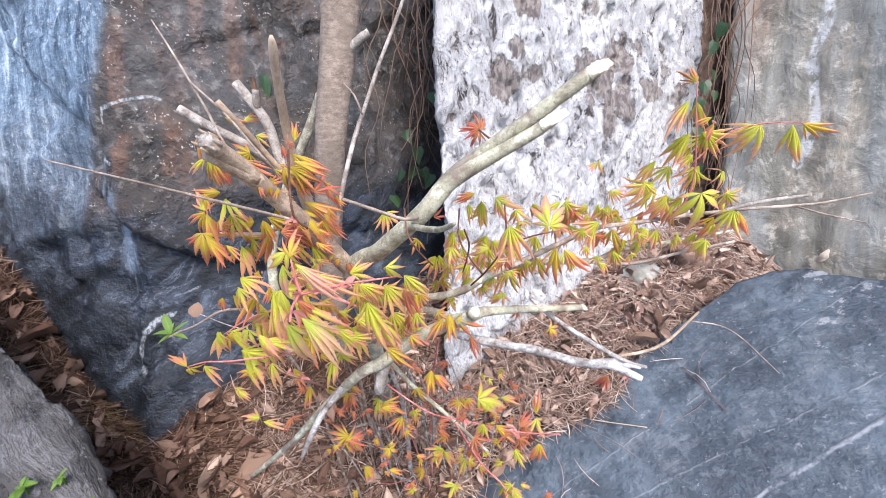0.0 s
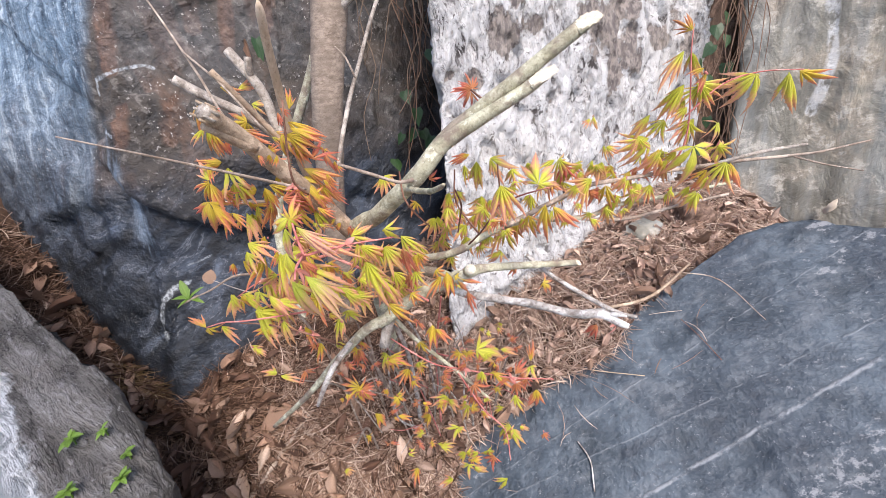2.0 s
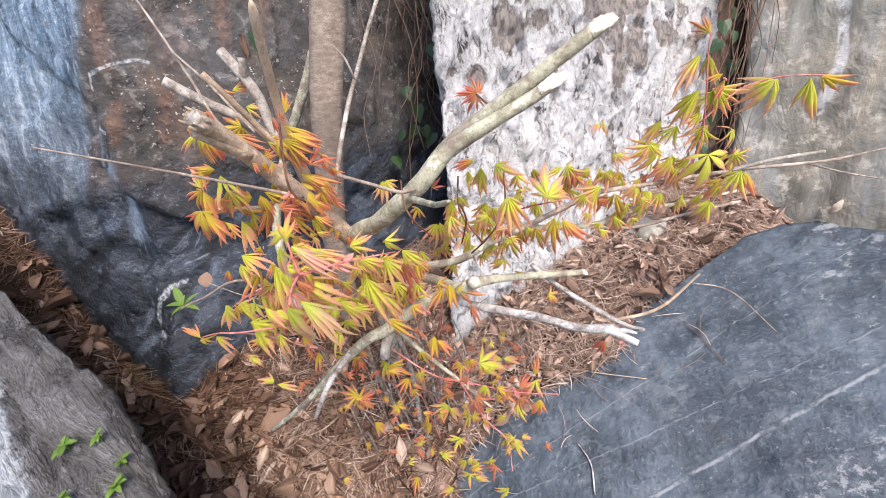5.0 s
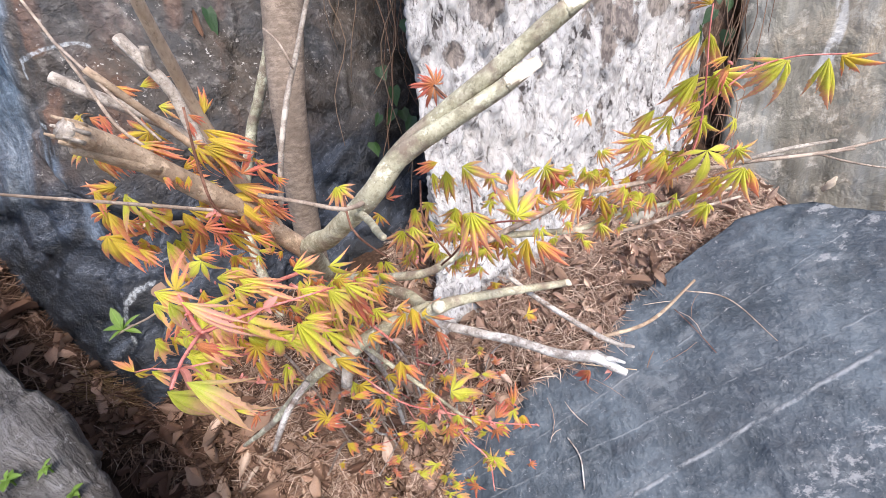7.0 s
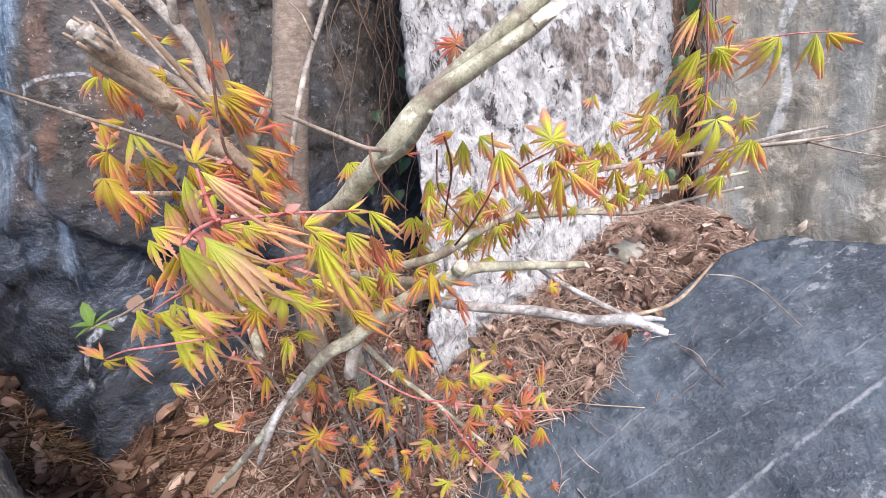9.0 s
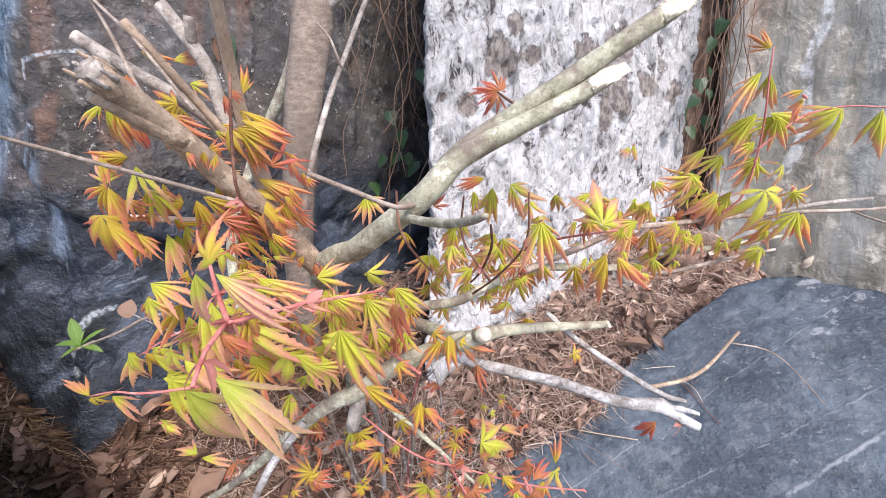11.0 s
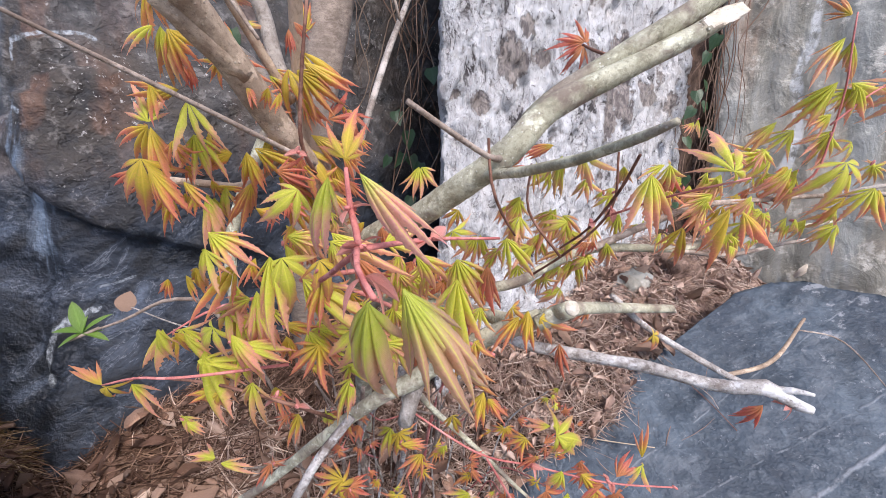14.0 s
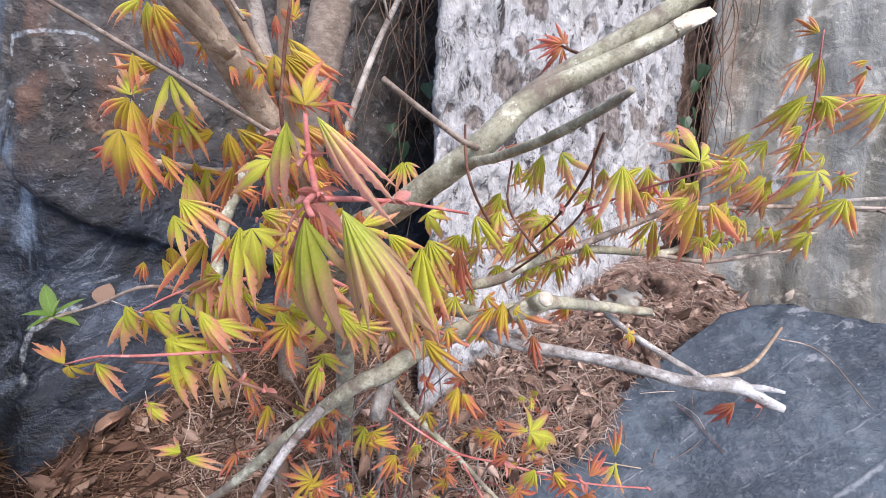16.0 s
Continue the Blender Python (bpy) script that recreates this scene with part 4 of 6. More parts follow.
# the long branches to the right
limb("branch", [(-0.04, 0.352, 0.515, 0.0046), (0.024, 0.315, 0.548, 0.0042), (0.053, 0.316, 0.564, 0.0038), (0.093, 0.325, 0.576, 0.0034), (0.166, 0.327, 0.577, 0.0028), (0.195, 0.334, 0.585, 0.0024), (0.246, 0.338, 0.59, 0.002), (0.328, 0.355, 0.595, 0.0014)], M_BARK, leafy=True)
limb("twig", [(0.15, 0.326, 0.577, 0.002), (0.206, 0.327, 0.572, 0.0018), (0.27, 0.345, 0.575, 0.0016), (0.335, 0.363, 0.577, 0.0014)], M_TWIG, leafy=True)
limb("branch", [(0.08, 0.322, 0.573, 0.003), (0.126, 0.32, 0.599, 0.0026), (0.161, 0.325, 0.613, 0.0024), (0.2, 0.33, 0.616, 0.0022), (0.26, 0.34, 0.619, 0.002), (0.336, 0.355, 0.619, 0.0017), (0.401, 0.36, 0.62, 0.0013), (0.46, 0.362, 0.63, 0.0009)], M_TWIG, leafy=True)
limb("twig", [(0.38, 0.357, 0.62, 0.001), (0.41, 0.35, 0.612, 0.0009), (0.45, 0.345, 0.604, 0.0006)], M_TWIG)
limb("twig", [(0.23, 0.332, 0.617, 0.00096), (0.242, 0.322, 0.64, 0.00084), (0.246, 0.326, 0.665, 0.00072), (0.238, 0.325, 0.699, 0.0006), (0.234, 0.331, 0.727, 0.00054), (0.234, 0.336, 0.743, 0.00042)], M_RED, "upright red shoot", leafy=True)
limb("twig", [(0.24, 0.325, 0.675, 0.0007), (0.265, 0.326, 0.7, 0.00063), (0.295, 0.328, 0.708, 0.00056), (0.325, 0.32, 0.709, 0.00042)], M_RED, "red shoot", leafy=True)
limb("twig", [(0.04, 0.312, 0.558, 0.00098), (0.055, 0.29, 0.59, 0.00084), (0.067, 0.274, 0.625, 0.00077), (0.066, 0.28, 0.657, 0.00063)], M_BROWNTWIG, leafy=True)
limb("twig", [(0.066, 0.275, 0.62, 0.0007), (0.08, 0.25, 0.64, 0.00063), (0.095, 0.222, 0.658, 0.00049)], M_RED, leafy=True)
limb("twig", [(0.05, 0.29, 0.585, 0.001), (0.03, 0.31, 0.61, 0.0009), (0.03, 0.32, 0.64, 0.0007)], M_BROWNTWIG, leafy=True)
limb("twig", [(0.3, 0.348, 0.62, 0.002), (0.345, 0.352, 0.628, 0.0018), (0.385, 0.35, 0.634, 0.0014)], M_STEM, "bare grey fork")
limb("twig", [(0.31, 0.35, 0.62, 0.0018), (0.36, 0.348, 0.623, 0.0016), (0.4, 0.345, 0.627, 0.001)], M_TWIG, "bare brown fork")
# bare forked twig over the slab
limb("twig", [(0.1, 0.3, 0.55, 0.0022), (0.129, 0.288, 0.528, 0.0024), (0.178, 0.255, 0.51, 0.0022), (0.2, 0.25, 0.505, 0.0014)], M_DEAD, "dead grey twig")
limb("twig", [(0.172, 0.257, 0.511, 0.0016), (0.222, 0.271, 0.512, 0.0015), (0.274, 0.303, 0.527, 0.0011)], M_TAN, "bare crooked twig")
limb("twig", [(0.26, 0.296, 0.522, 0.0006), (0.3, 0.288, 0.515, 0.0006), (0.349, 0.27, 0.474, 0.0004)], M_TWIG, "hair thin dry twig")
# the shoot that hangs nearest
limb("twig", [(-0.09, 0.33, 0.55, 0.0022), (-0.115, 0.28, 0.571, 0.0014), (-0.09, 0.22, 0.605, 0.0011), (-0.07, 0.175, 0.638, 0.001), (-0.064, 0.164, 0.648, 0.001), (-0.066, 0.166, 0.658, 0.0008), (-0.067, 0.168, 0.668, 0.0005)], M_RED, "red shoot with swollen buds", leafy=True)
limb("twig", [(-0.065, 0.165, 0.647, 0.001), (-0.044, 0.182, 0.643, 0.0007), (-0.016, 0.205, 0.634, 0.0005)], M_RED, "red shoot", leafy=True)
limb("twig", [(-0.0645, 0.164, 0.648, 0.0009), (-0.062, 0.147, 0.651, 0.0007), (-0.057, 0.132, 0.653, 0.0006)], M_RED, "red shoot", leafy=True)
limb("twig", [(-0.1, 0.262, 0.47, 0.0012), (-0.116, 0.227, 0.524, 0.001), (-0.159, 0.242, 0.523, 0.0009), (-0.2, 0.262, 0.508, 0.0007)], M_BROWNTWIG, leafy=True)
limb("twig", [(-0.12, 0.25, 0.53, 0.001), (-0.168, 0.233, 0.537, 0.0008), (-0.2, 0.242, 0.528, 0.0007), (-0.226, 0.249, 0.516, 0.0005)], M_RED, "thin red shoot", leafy=True)
limb("twig", [(-0.12, 0.275, 0.565, 0.0014), (-0.16, 0.265, 0.56, 0.0009), (-0.185, 0.25, 0.55, 0.0003)], M_RED, leafy=True)
limb("twig", [(-0.1, 0.31, 0.55, 0.0016), (-0.04, 0.28, 0.54, 0.0013), (0.0, 0.24, 0.545, 0.001)], M_RED, leafy=True)

# the thicket of thin old stems at the foot
stem_rng = random.Random(17)
for k in range(34):
    sx, sy = stem_rng.uniform(-0.17, 0.1), stem_rng.uniform(0.4, 0.52)
    top = stem_rng.uniform(0.22, 0.46)
    lean, fore = stem_rng.uniform(-0.07, 0.07), stem_rng.uniform(0.06, 0.17)
    r = stem_rng.choice((0.0008, 0.001, 0.0012, 0.0016, 0.002))
    mid = (sx + 0.45 * lean + stem_rng.uniform(-0.012, 0.012), sy - 0.4 * fore, 0.06 + 0.55 * (top - 0.06))
    limb("twig", [(sx, sy, 0.02, r * 1.2), (*mid, r), (sx + lean, sy - fore, top, r * 0.6)], stem_rng.choice((M_DEAD, M_TWIG, M_STEM, M_RED, M_TWIG)), leafy=True)
    side = stem_rng.uniform(-0.05, 0.05)
    limb("twig", [(*mid, r * 0.7), (mid[0] + 0.6 * side, mid[1] - 0.02, mid[2] + 0.015, r * 0.6), (mid[0] + side, mid[1] - 0.035, mid[2] + stem_rng.uniform(0.02, 0.06), r * 0.35)], stem_rng.choice((M_RED, M_BROWNTWIG, M_TWIG)), leafy=True)


def bud(x, y, z, s, pointing):
    bm = bmesh.new()
    bmesh.ops.create_uvsphere(bm, u_segments=8, v_segments=6, radius=s)
    d = Vector(pointing).normalized()
    for v in bm.verts:
        v.co = v.co * 0.72 + d * v.co.dot(d) * 1.1
        v.co = Vector((x, y, z)) + v.co
    return part("bud", bm, M_RED, maple, "swollen pink red bud scale")


for bx, by, bz, bs in ((-0.064, 0.164, 0.648, 0.0013), (-0.066, 0.166, 0.658, 0.0011), (-0.111, 0.229, 0.519, 0.0016), (-0.121, 0.23, 0.527, 0.0016),
                       (0.031, 0.226, 0.634, 0.0014), (0.067, 0.274, 0.625, 0.0014), (0.157, 0.2065, 0.5385, 0.0012), (0.245, 0.326, 0.67, 0.0012), (-0.108, 0.272, 0.65, 0.0014), (0.03, 0.225, 0.469, 0.0015), (0.073, 0.21, 0.473, 0.0014), (0.109, 0.202, 0.478, 0.0011), (0.075, 0.209, 0.471, 0.0012), (0.028, 0.226, 0.466, 0.0012), (0.05, 0.26, 0.355, 0.0013)):
    bud(bx, by, bz, bs, (random.uniform(-1, 1), random.uniform(-1, 0.2), random.uniform(-0.3, 1)))

# ---- maple leaves ----


def leaf_mesh(name, lobes, spread, cup, droop, teeth, seed):
    """A palmate leaf of length 1 along +y with its upper side to +z: lobes joined at the base, each pleated along its rib.
    spread: half the fan in degrees; cup: how far the fan folds down at the sides; droop: how far the lobes bend down."""
    rng = random.Random(seed)
    verts, faces, uvs = [], [], []
    steps, sinus = 20, rng.uniform(0.3, 0.4)
    open_gap, gap = math.tan(radians(17)), math.tan(radians(spread / (lobes - 1)))
    for i in range(lobes):
        k = i / (lobes - 1) * 2 - 1
        ang = radians(spread * k + rng.uniform(-0.08, 0.08) * spread)
        length = (1 - 0.42 * k * k) * rng.uniform(0.72, 1.12)
        bend = droop * rng.uniform(0.2, 1.8)
        turn, lean = rng.uniform(-0.2, 0.2), rng.uniform(-0.5, 0.5)
        start = len(verts)
        for j in range(steps + 1):
            t = j / steps
            u = max(0.0, (t - sinus) / (1 - sinus))
            full = length * open_gap * (t if t < sinus else sinus * (1 - u) ** 0.95 * (1 + 0.3 * math.sin(math.pi * u)))
            if j % 2 and 0.5 < t < 0.97:
                full *= 1 + teeth * rng.uniform(0.3, 1.6)
            seen = full * min(1.0, max(0.5, gap / open_gap) + 0.25 * u)
            fold = math.sqrt(max(0.0, full * full - seen * seen)) + 0.25 * full
            a2 = ang + turn * t * t
            x, y = math.sin(a2) * length * t, math.cos(a2) * length * t
            z = -cup * abs(k) ** 1.5 * t * length * 0.9 - bend * t * t * length + 0.08 * t * (1 - t) - 0.12 * u * u * bend
            side = Vector((math.cos(a2), -math.sin(a2), -cup * k * 0.9 + lean * u)).normalized()
            for e in (-1, -0.55, 0, 0.55, 1):
                p = Vector((x, y, z)) + side * (seen * e) - Vector((0, 0, fold * abs(e) ** 1.4))
                verts.append(p)
                uvs.append((0.5 + 0.5 * e, t))
        for j in range(steps):
            for e in range(4):
                q = start + j * 5 + e
                faces.append((q, q + 1, q + 6, q + 5))
    me = bpy.data.meshes.new(name)
    me.from_pydata([tuple(v) for v in verts], [], faces)
    layer = me.uv_layers.new(name="UVMap")
    for lp in me.loops:
        layer.data[lp.index].uv = uvs[lp.vertex_index]
    me.polygons.foreach_set("use_smooth", [True] * len(me.polygons))
    return me


LEAF_MESHES = {}
for kind, (spread, cup, droop) in enumerate(((30, 0.5, 0.3), (56, 0.5, 0.38), (82, 0.5, 0.45), (21, 0.55, 0.3))):
    for tint in range(len(M_LEAF)):
        made = []
        for seed in range(4):
            me = leaf_mesh("leaf", (7, 5, 7, 5)[seed], spread * (0.85 + 0.12 * seed), cup, droop * (0.6 + 0.3 * seed), 0.34, seed + 10 * kind)
            me.materials.append(M_LEAF[tint])
            made.append(me)
        LEAF_MESHES[kind, tint] = made

leaf_rng = random.Random(7)


def add_leaves(rows):
    """Rows: the leaf's foot x, y, z, its length, the way it hangs (0 sideways to +x, 90 down), and two digits: how far it is open, its tint."""
    for x, y, z, size, hang, code in rows:
        kind, tint = divmod(code, 10)
        foot = Vector((x, y, z))
        a = radians(hang + leaf_rng.uniform(-15, 15))
        if kind == 0 and size < 0.036 and leaf_rng.random() < 0.3:
            kind = 1
        way = Vector((math.cos(a), -0.3 * math.sin(a) + leaf_rng.uniform(-0.25, 0.2), -0.95 * math.sin(a))).normalized()
        face = Vector((leaf_rng.uniform(-0.35, 0.35), -0.8, 0.6 + leaf_rng.uniform(-0.2, 0.3)))
        side = way.cross(face).normalized()
        face = side.cross(way).normalized()
        ob = new("leaf", leaf_rng.choice(LEAF_MESHES[kind, tint]))
        ob.parent = maple
        turn = Matrix((side, way, face)).transposed().to_4x4()
        ob.matrix_local = Matrix.Translation(foot) @ turn @ Matrix.Scale(1.06 * size, 4)
        near, thick = min(ANCHORS, key=lambda q: (q[0] - foot).length)
        mid = (near + foot) / 2 + Vector((0, 0, 0.18 * (near - foot).length))
        inv = ob.matrix_local.inverted()
        bm = bmesh.new()
        tube(bm, [(*near, 0.0008), (*mid, 0.0006), (*foot, 0.0006)], 5, 0.006, 0.0)
        bmesh.ops.transform(bm, matrix=inv, verts=bm.verts[:])
        part("petiole", bm, M_RED, ob)


BUD = bpy.data.meshes.new("bud")
bud_shape = bmesh.new()
bmesh.ops.create_uvsphere(bud_shape, u_segments=7, v_segments=5, radius=1.0)
for v in bud_shape.verts:
    v.co = Vector((0.6 * v.co.x, 0.6 * v.co.y, 1.3 * v.co.z + 0.25 * v.co.x * v.co.x))
bud_shape.to_mesh(BUD)
bud_shape.free()
BUD.materials.append(M_RED)


def fill_leaves(centre, reach, count, sizes, hang, orange, seed, red=0.03):
    """More leaves in pairs at the ends of shoots, some with pink bud scales where they part."""
    rng = random.Random(seed)
    rows = []
    for _ in range(count):
        p = Vector([c + max(-1.0, min(1.0, rng.gauss(0, 0.6))) * r for c, r in zip(centre, reach)])
        tint = 1 if rng.random() < orange else 0
        tint = 2 if rng.random() < red else tint
        size, way = rng.uniform(*sizes), rng.gauss(hang, 25)
        for off in rng.sample((-42, 30, 5), 2):
            q = p + Vector((rng.uniform(-0.003, 0.003), rng.uniform(-0.003, 0.003), rng.uniform(-0.004, 0.004)))
            rows.append((*q, size * rng.uniform(0.65, 1.0), way + off, (10 if rng.random() < 0.2 else 0) + tint))
        if rng.random() < 0.5:
            ob = new("bud", BUD)
            ob.parent = maple
            ob.matrix_local = Matrix.Translation(p) @ pose(0, 0, 0, rng.uniform(-50, 50), rng.uniform(-50, 50), rng.uniform(0, 360)) @ Matrix.Scale(rng.uniform(0.0009, 0.0016), 4)
    add_leaves(rows)


add_leaves([
    (0.236, 0.341, 0.742, 0.018, 250, 1), (0.228, 0.331, 0.728, 0.033, 130, 0), (0.234, 0.331, 0.727, 0.027, 65, 0),
    (0.233, 0.327, 0.702, 0.034, 125, 0), (0.243, 0.327, 0.702, 0.039, 5, 0), (0.247, 0.325, 0.700, 0.030, 55, 10),
    (0.290, 0.325, 0.707, 0.032, 100, 20), (0.322, 0.320, 0.708, 0.034, 12, 1), (0.312, 0.318, 0.708, 0.034, 75, 0),
    (0.218, 0.344, 0.674, 0.026, 140, 0), (0.231, 0.341, 0.669, 0.023, 95, 0), (0.252, 0.331, 0.671, 0.030, 115, 10),
    (0.247, 0.329, 0.669, 0.024, 40, 10), (0.280, 0.339, 0.663, 0.024, 35, 10),
])
add_leaves([
    (0.221, 0.342, 0.652, 0.037, 155, 10), (0.220, 0.339, 0.649, 0.026, 118, 0), (0.226, 0.325, 0.644, 0.029, 115, 0),
    (0.223, 0.326, 0.645, 0.031, 60, 11), (0.244, 0.307, 0.653, 0.035, 95, 20), (0.279, 0.309, 0.636, 0.030, 95, 0),
    (0.283, 0.309, 0.635, 0.028, 35, 1), (0.268, 0.315, 0.627, 0.025, 105, 1), (0.160, 0.311, 0.626, 0.031, 150, 10),
    (0.156, 0.309, 0.623, 0.029, 92, 0), (0.176, 0.317, 0.616, 0.030, 75, 1), (0.212, 0.331, 0.599, 0.025, 98, 0),
    (0.224, 0.326, 0.610, 0.025, 70, 10), (0.252, 0.335, 0.603, 0.019, 85, 0), (0.270, 0.335, 0.602, 0.019, 95, 0),
])
add_leaves([
    (0.129, 0.322, 0.643, 0.026, 30, 10), (0.126, 0.322, 0.643, 0.019, 150, 0), (0.164, 0.318, 0.636, 0.017, 45, 0),
    (0.064, 0.243, 0.653, 0.036, 62, 10), (0.088, 0.224, 0.660, 0.024, 285, 20), (0.095, 0.226, 0.643, 0.032, 82, 1),
    (0.100, 0.224, 0.642, 0.025, 42, 1), (0.086, 0.239, 0.628, 0.025, 80, 1), (0.045, 0.325, 0.652, 0.022, 170, 1),
    (0.051, 0.322, 0.646, 0.028, 98, 0), (0.064, 0.323, 0.648, 0.031, 20, 0), (0.066, 0.322, 0.646, 0.024, 60, 0),
    (0.040, 0.339, 0.637, 0.021, 110, 0), (0.101, 0.330, 0.639, 0.021, 60, 0),
])
add_leaves([
    (0.058, 0.331, 0.605, 0.036, 112, 0), (0.055, 0.329, 0.602, 0.032, 85, 0), (0.064, 0.329, 0.601, 0.031, 55, 10),
    (0.078, 0.328, 0.563, 0.028, 105, 0), (0.081, 0.329, 0.565, 0.031, 72, 0), (0.005, 0.355, 0.571, 0.033, 115, 0),
    (0.008, 0.356, 0.572, 0.033, 68, 0), (-0.018, 0.339, 0.547, 0.022, 125, 0), (-0.015, 0.339, 0.547, 0.024, 55, 0),
    (-0.045, 0.344, 0.629, 0.026, 115, 0), (-0.043, 0.344, 0.629, 0.022, 45, 0), (-0.013, 0.347, 0.596, 0.021, 110, 1),
    (0.096, 0.318, 0.584, 0.025, 70, 0), (0.033, 0.343, 0.588, 0.026, 100, 0), (0.108, 0.331, 0.603, 0.024, 100, 0),
    (0.040, 0.343, 0.551, 0.024, 90, 0),
])
add_leaves([
    (-0.111, 0.303, 0.697, 0.028, 12, 1), (-0.109, 0.300, 0.692, 0.027, 30, 1), (-0.112, 0.297, 0.688, 0.033, 28, 1),
    (-0.116, 0.297, 0.688, 0.026, 105, 1), (-0.109, 0.309, 0.706, 0.016, 290, 1), (-0.140, 0.293, 0.701, 0.025, 188, 1),
    (-0.150, 0.290, 0.697, 0.028, 18, 1), (-0.147, 0.289, 0.696, 0.021, 45, 0), (-0.164, 0.279, 0.717, 0.019, 165, 1),
    (-0.168, 0.278, 0.716, 0.020, 112, 1), (-0.160, 0.269, 0.702, 0.025, 105, 0), (-0.163, 0.269, 0.702, 0.016, 155, 0),
    (-0.157, 0.268, 0.701, 0.020, 50, 1),
])
add_leaves([
    (-0.162, 0.309, 0.727, 0.017, 8, 1), (-0.158, 0.330, 0.722, 0.018, 330, 0), (-0.147, 0.323, 0.710, 0.016, 20, 0),
    (-0.156, 0.265, 0.677, 0.021, 195, 1), (-0.152, 0.263, 0.673, 0.030, 122, 0), (-0.174, 0.266, 0.660, 0.024, 140, 1),
    (-0.174, 0.266, 0.660, 0.021, 195, 1), (-0.173, 0.266, 0.660, 0.026, 80, 1), (-0.174, 0.267, 0.662, 0.020, 250, 10),
    (-0.175, 0.257, 0.647, 0.030, 102, 1), (-0.172, 0.255, 0.644, 0.026, 60, 1), (-0.159, 0.275, 0.656, 0.029, 85, 0),
    (-0.167, 0.297, 0.616, 0.032, 95, 0), (-0.194, 0.298, 0.619, 0.024, 118, 1),
])
add_leaves([
    (-0.145, 0.281, 0.646, 0.027, 170, 1), (-0.134, 0.283, 0.649, 0.025, 20, 1), (-0.138, 0.282, 0.647, 0.026, 95, 1),
    (-0.111, 0.310, 0.653, 0.032, 15, 1), (-0.116, 0.305, 0.645, 0.035, 22, 1), (-0.100, 0.312, 0.637, 0.025, 45, 1),
    (-0.131, 0.305, 0.628, 0.035, 55, 1), (-0.146, 0.303, 0.625, 0.030, 105, 1), (-0.125, 0.299, 0.618, 0.030, 85, 1),
    (-0.161, 0.301, 0.622, 0.025, 130, 0), (-0.115, 0.316, 0.607, 0.030, 60, 0), (-0.131, 0.298, 0.653, 0.024, 140, 1),
    (-0.099, 0.305, 0.663, 0.021, 300, 2), (-0.087, 0.308, 0.667, 0.017, 80, 2),
])
add_leaves([
    (-0.071, 0.166, 0.666, 0.027, 104, 33), (-0.063, 0.163, 0.668, 0.029, 30, 33), (-0.096, 0.224, 0.645, 0.021, 128, 0),
    (-0.067, 0.168, 0.670, 0.013, 275, 1), (-0.109, 0.219, 0.617, 0.038, 92, 0), (-0.104, 0.218, 0.617, 0.028, 68, 0),
    (-0.058, 0.131, 0.653, 0.039, 84, 33), (-0.052, 0.134, 0.654, 0.038, 60, 33), (-0.032, 0.208, 0.597, 0.036, 75, 0),
    (-0.012, 0.210, 0.632, 0.022, 50, 0), (-0.130, 0.232, 0.606, 0.032, 145, 1), (-0.064, 0.158, 0.648, 0.013, 60, 2),
])
add_leaves([
    (-0.030, 0.241, 0.622, 0.019, 40, 10), (-0.041, 0.245, 0.604, 0.023, 85, 0), (-0.029, 0.226, 0.614, 0.032, 50, 0),
    (-0.015, 0.224, 0.612, 0.025, 55, 2), (-0.089, 0.232, 0.590, 0.017, 100, 0), (-0.102, 0.234, 0.567, 0.027, 60, 0),
    (-0.059, 0.231, 0.569, 0.027, 80, 0), (-0.056, 0.247, 0.606, 0.018, 110, 0), (-0.010, 0.249, 0.572, 0.020, 80, 0),
    (0.008, 0.248, 0.573, 0.017, 60, 1), (-0.040, 0.251, 0.570, 0.023, 100, 0),
])
add_leaves([
    (-0.165, 0.286, 0.622, 0.030, 95, 0), (-0.185, 0.287, 0.619, 0.021, 120, 1), (-0.161, 0.241, 0.545, 0.048, 105, 0),
    (-0.164, 0.240, 0.542, 0.034, 20, 0), (-0.144, 0.242, 0.575, 0.026, 110, 0), (-0.206, 0.245, 0.521, 0.027, 85, 0),
    (-0.224, 0.249, 0.515, 0.019, 105, 1), (-0.226, 0.249, 0.516, 0.021, 195, 1), (-0.212, 0.305, 0.555, 0.017, 110, 1),
    (-0.200, 0.305, 0.558, 0.019, 85, 1), (-0.139, 0.246, 0.587, 0.027, 105, 0), (-0.150, 0.238, 0.566, 0.027, 120, 0),
    (-0.129, 0.241, 0.576, 0.034, 95, 0), (-0.177, 0.255, 0.549, 0.027, 100, 0), (-0.146, 0.248, 0.539, 0.030, 75, 0),
])
add_leaves([
    (-0.075, 0.226, 0.577, 0.033, 105, 0), (-0.071, 0.225, 0.576, 0.028, 55, 0), (-0.034, 0.187, 0.626, 0.039, 68, 0),
    (-0.029, 0.202, 0.576, 0.026, 50, 1), (-0.164, 0.248, 0.542, 0.040, 98, 0), (-0.173, 0.274, 0.581, 0.024, 110, 1),
    (-0.139, 0.246, 0.574, 0.038, 100, 0), (-0.086, 0.232, 0.623, 0.037, 35, 0), (-0.048, 0.227, 0.615, 0.025, 20, 0),
    (-0.097, 0.220, 0.606, 0.045, 60, 0), (-0.095, 0.228, 0.563, 0.027, 120, 1), (-0.033, 0.265, 0.562, 0.030, 80, 0),
    (-0.126, 0.218, 0.548, 0.027, 100, 0), (-0.064, 0.258, 0.607, 0.023, 330, 0),
])
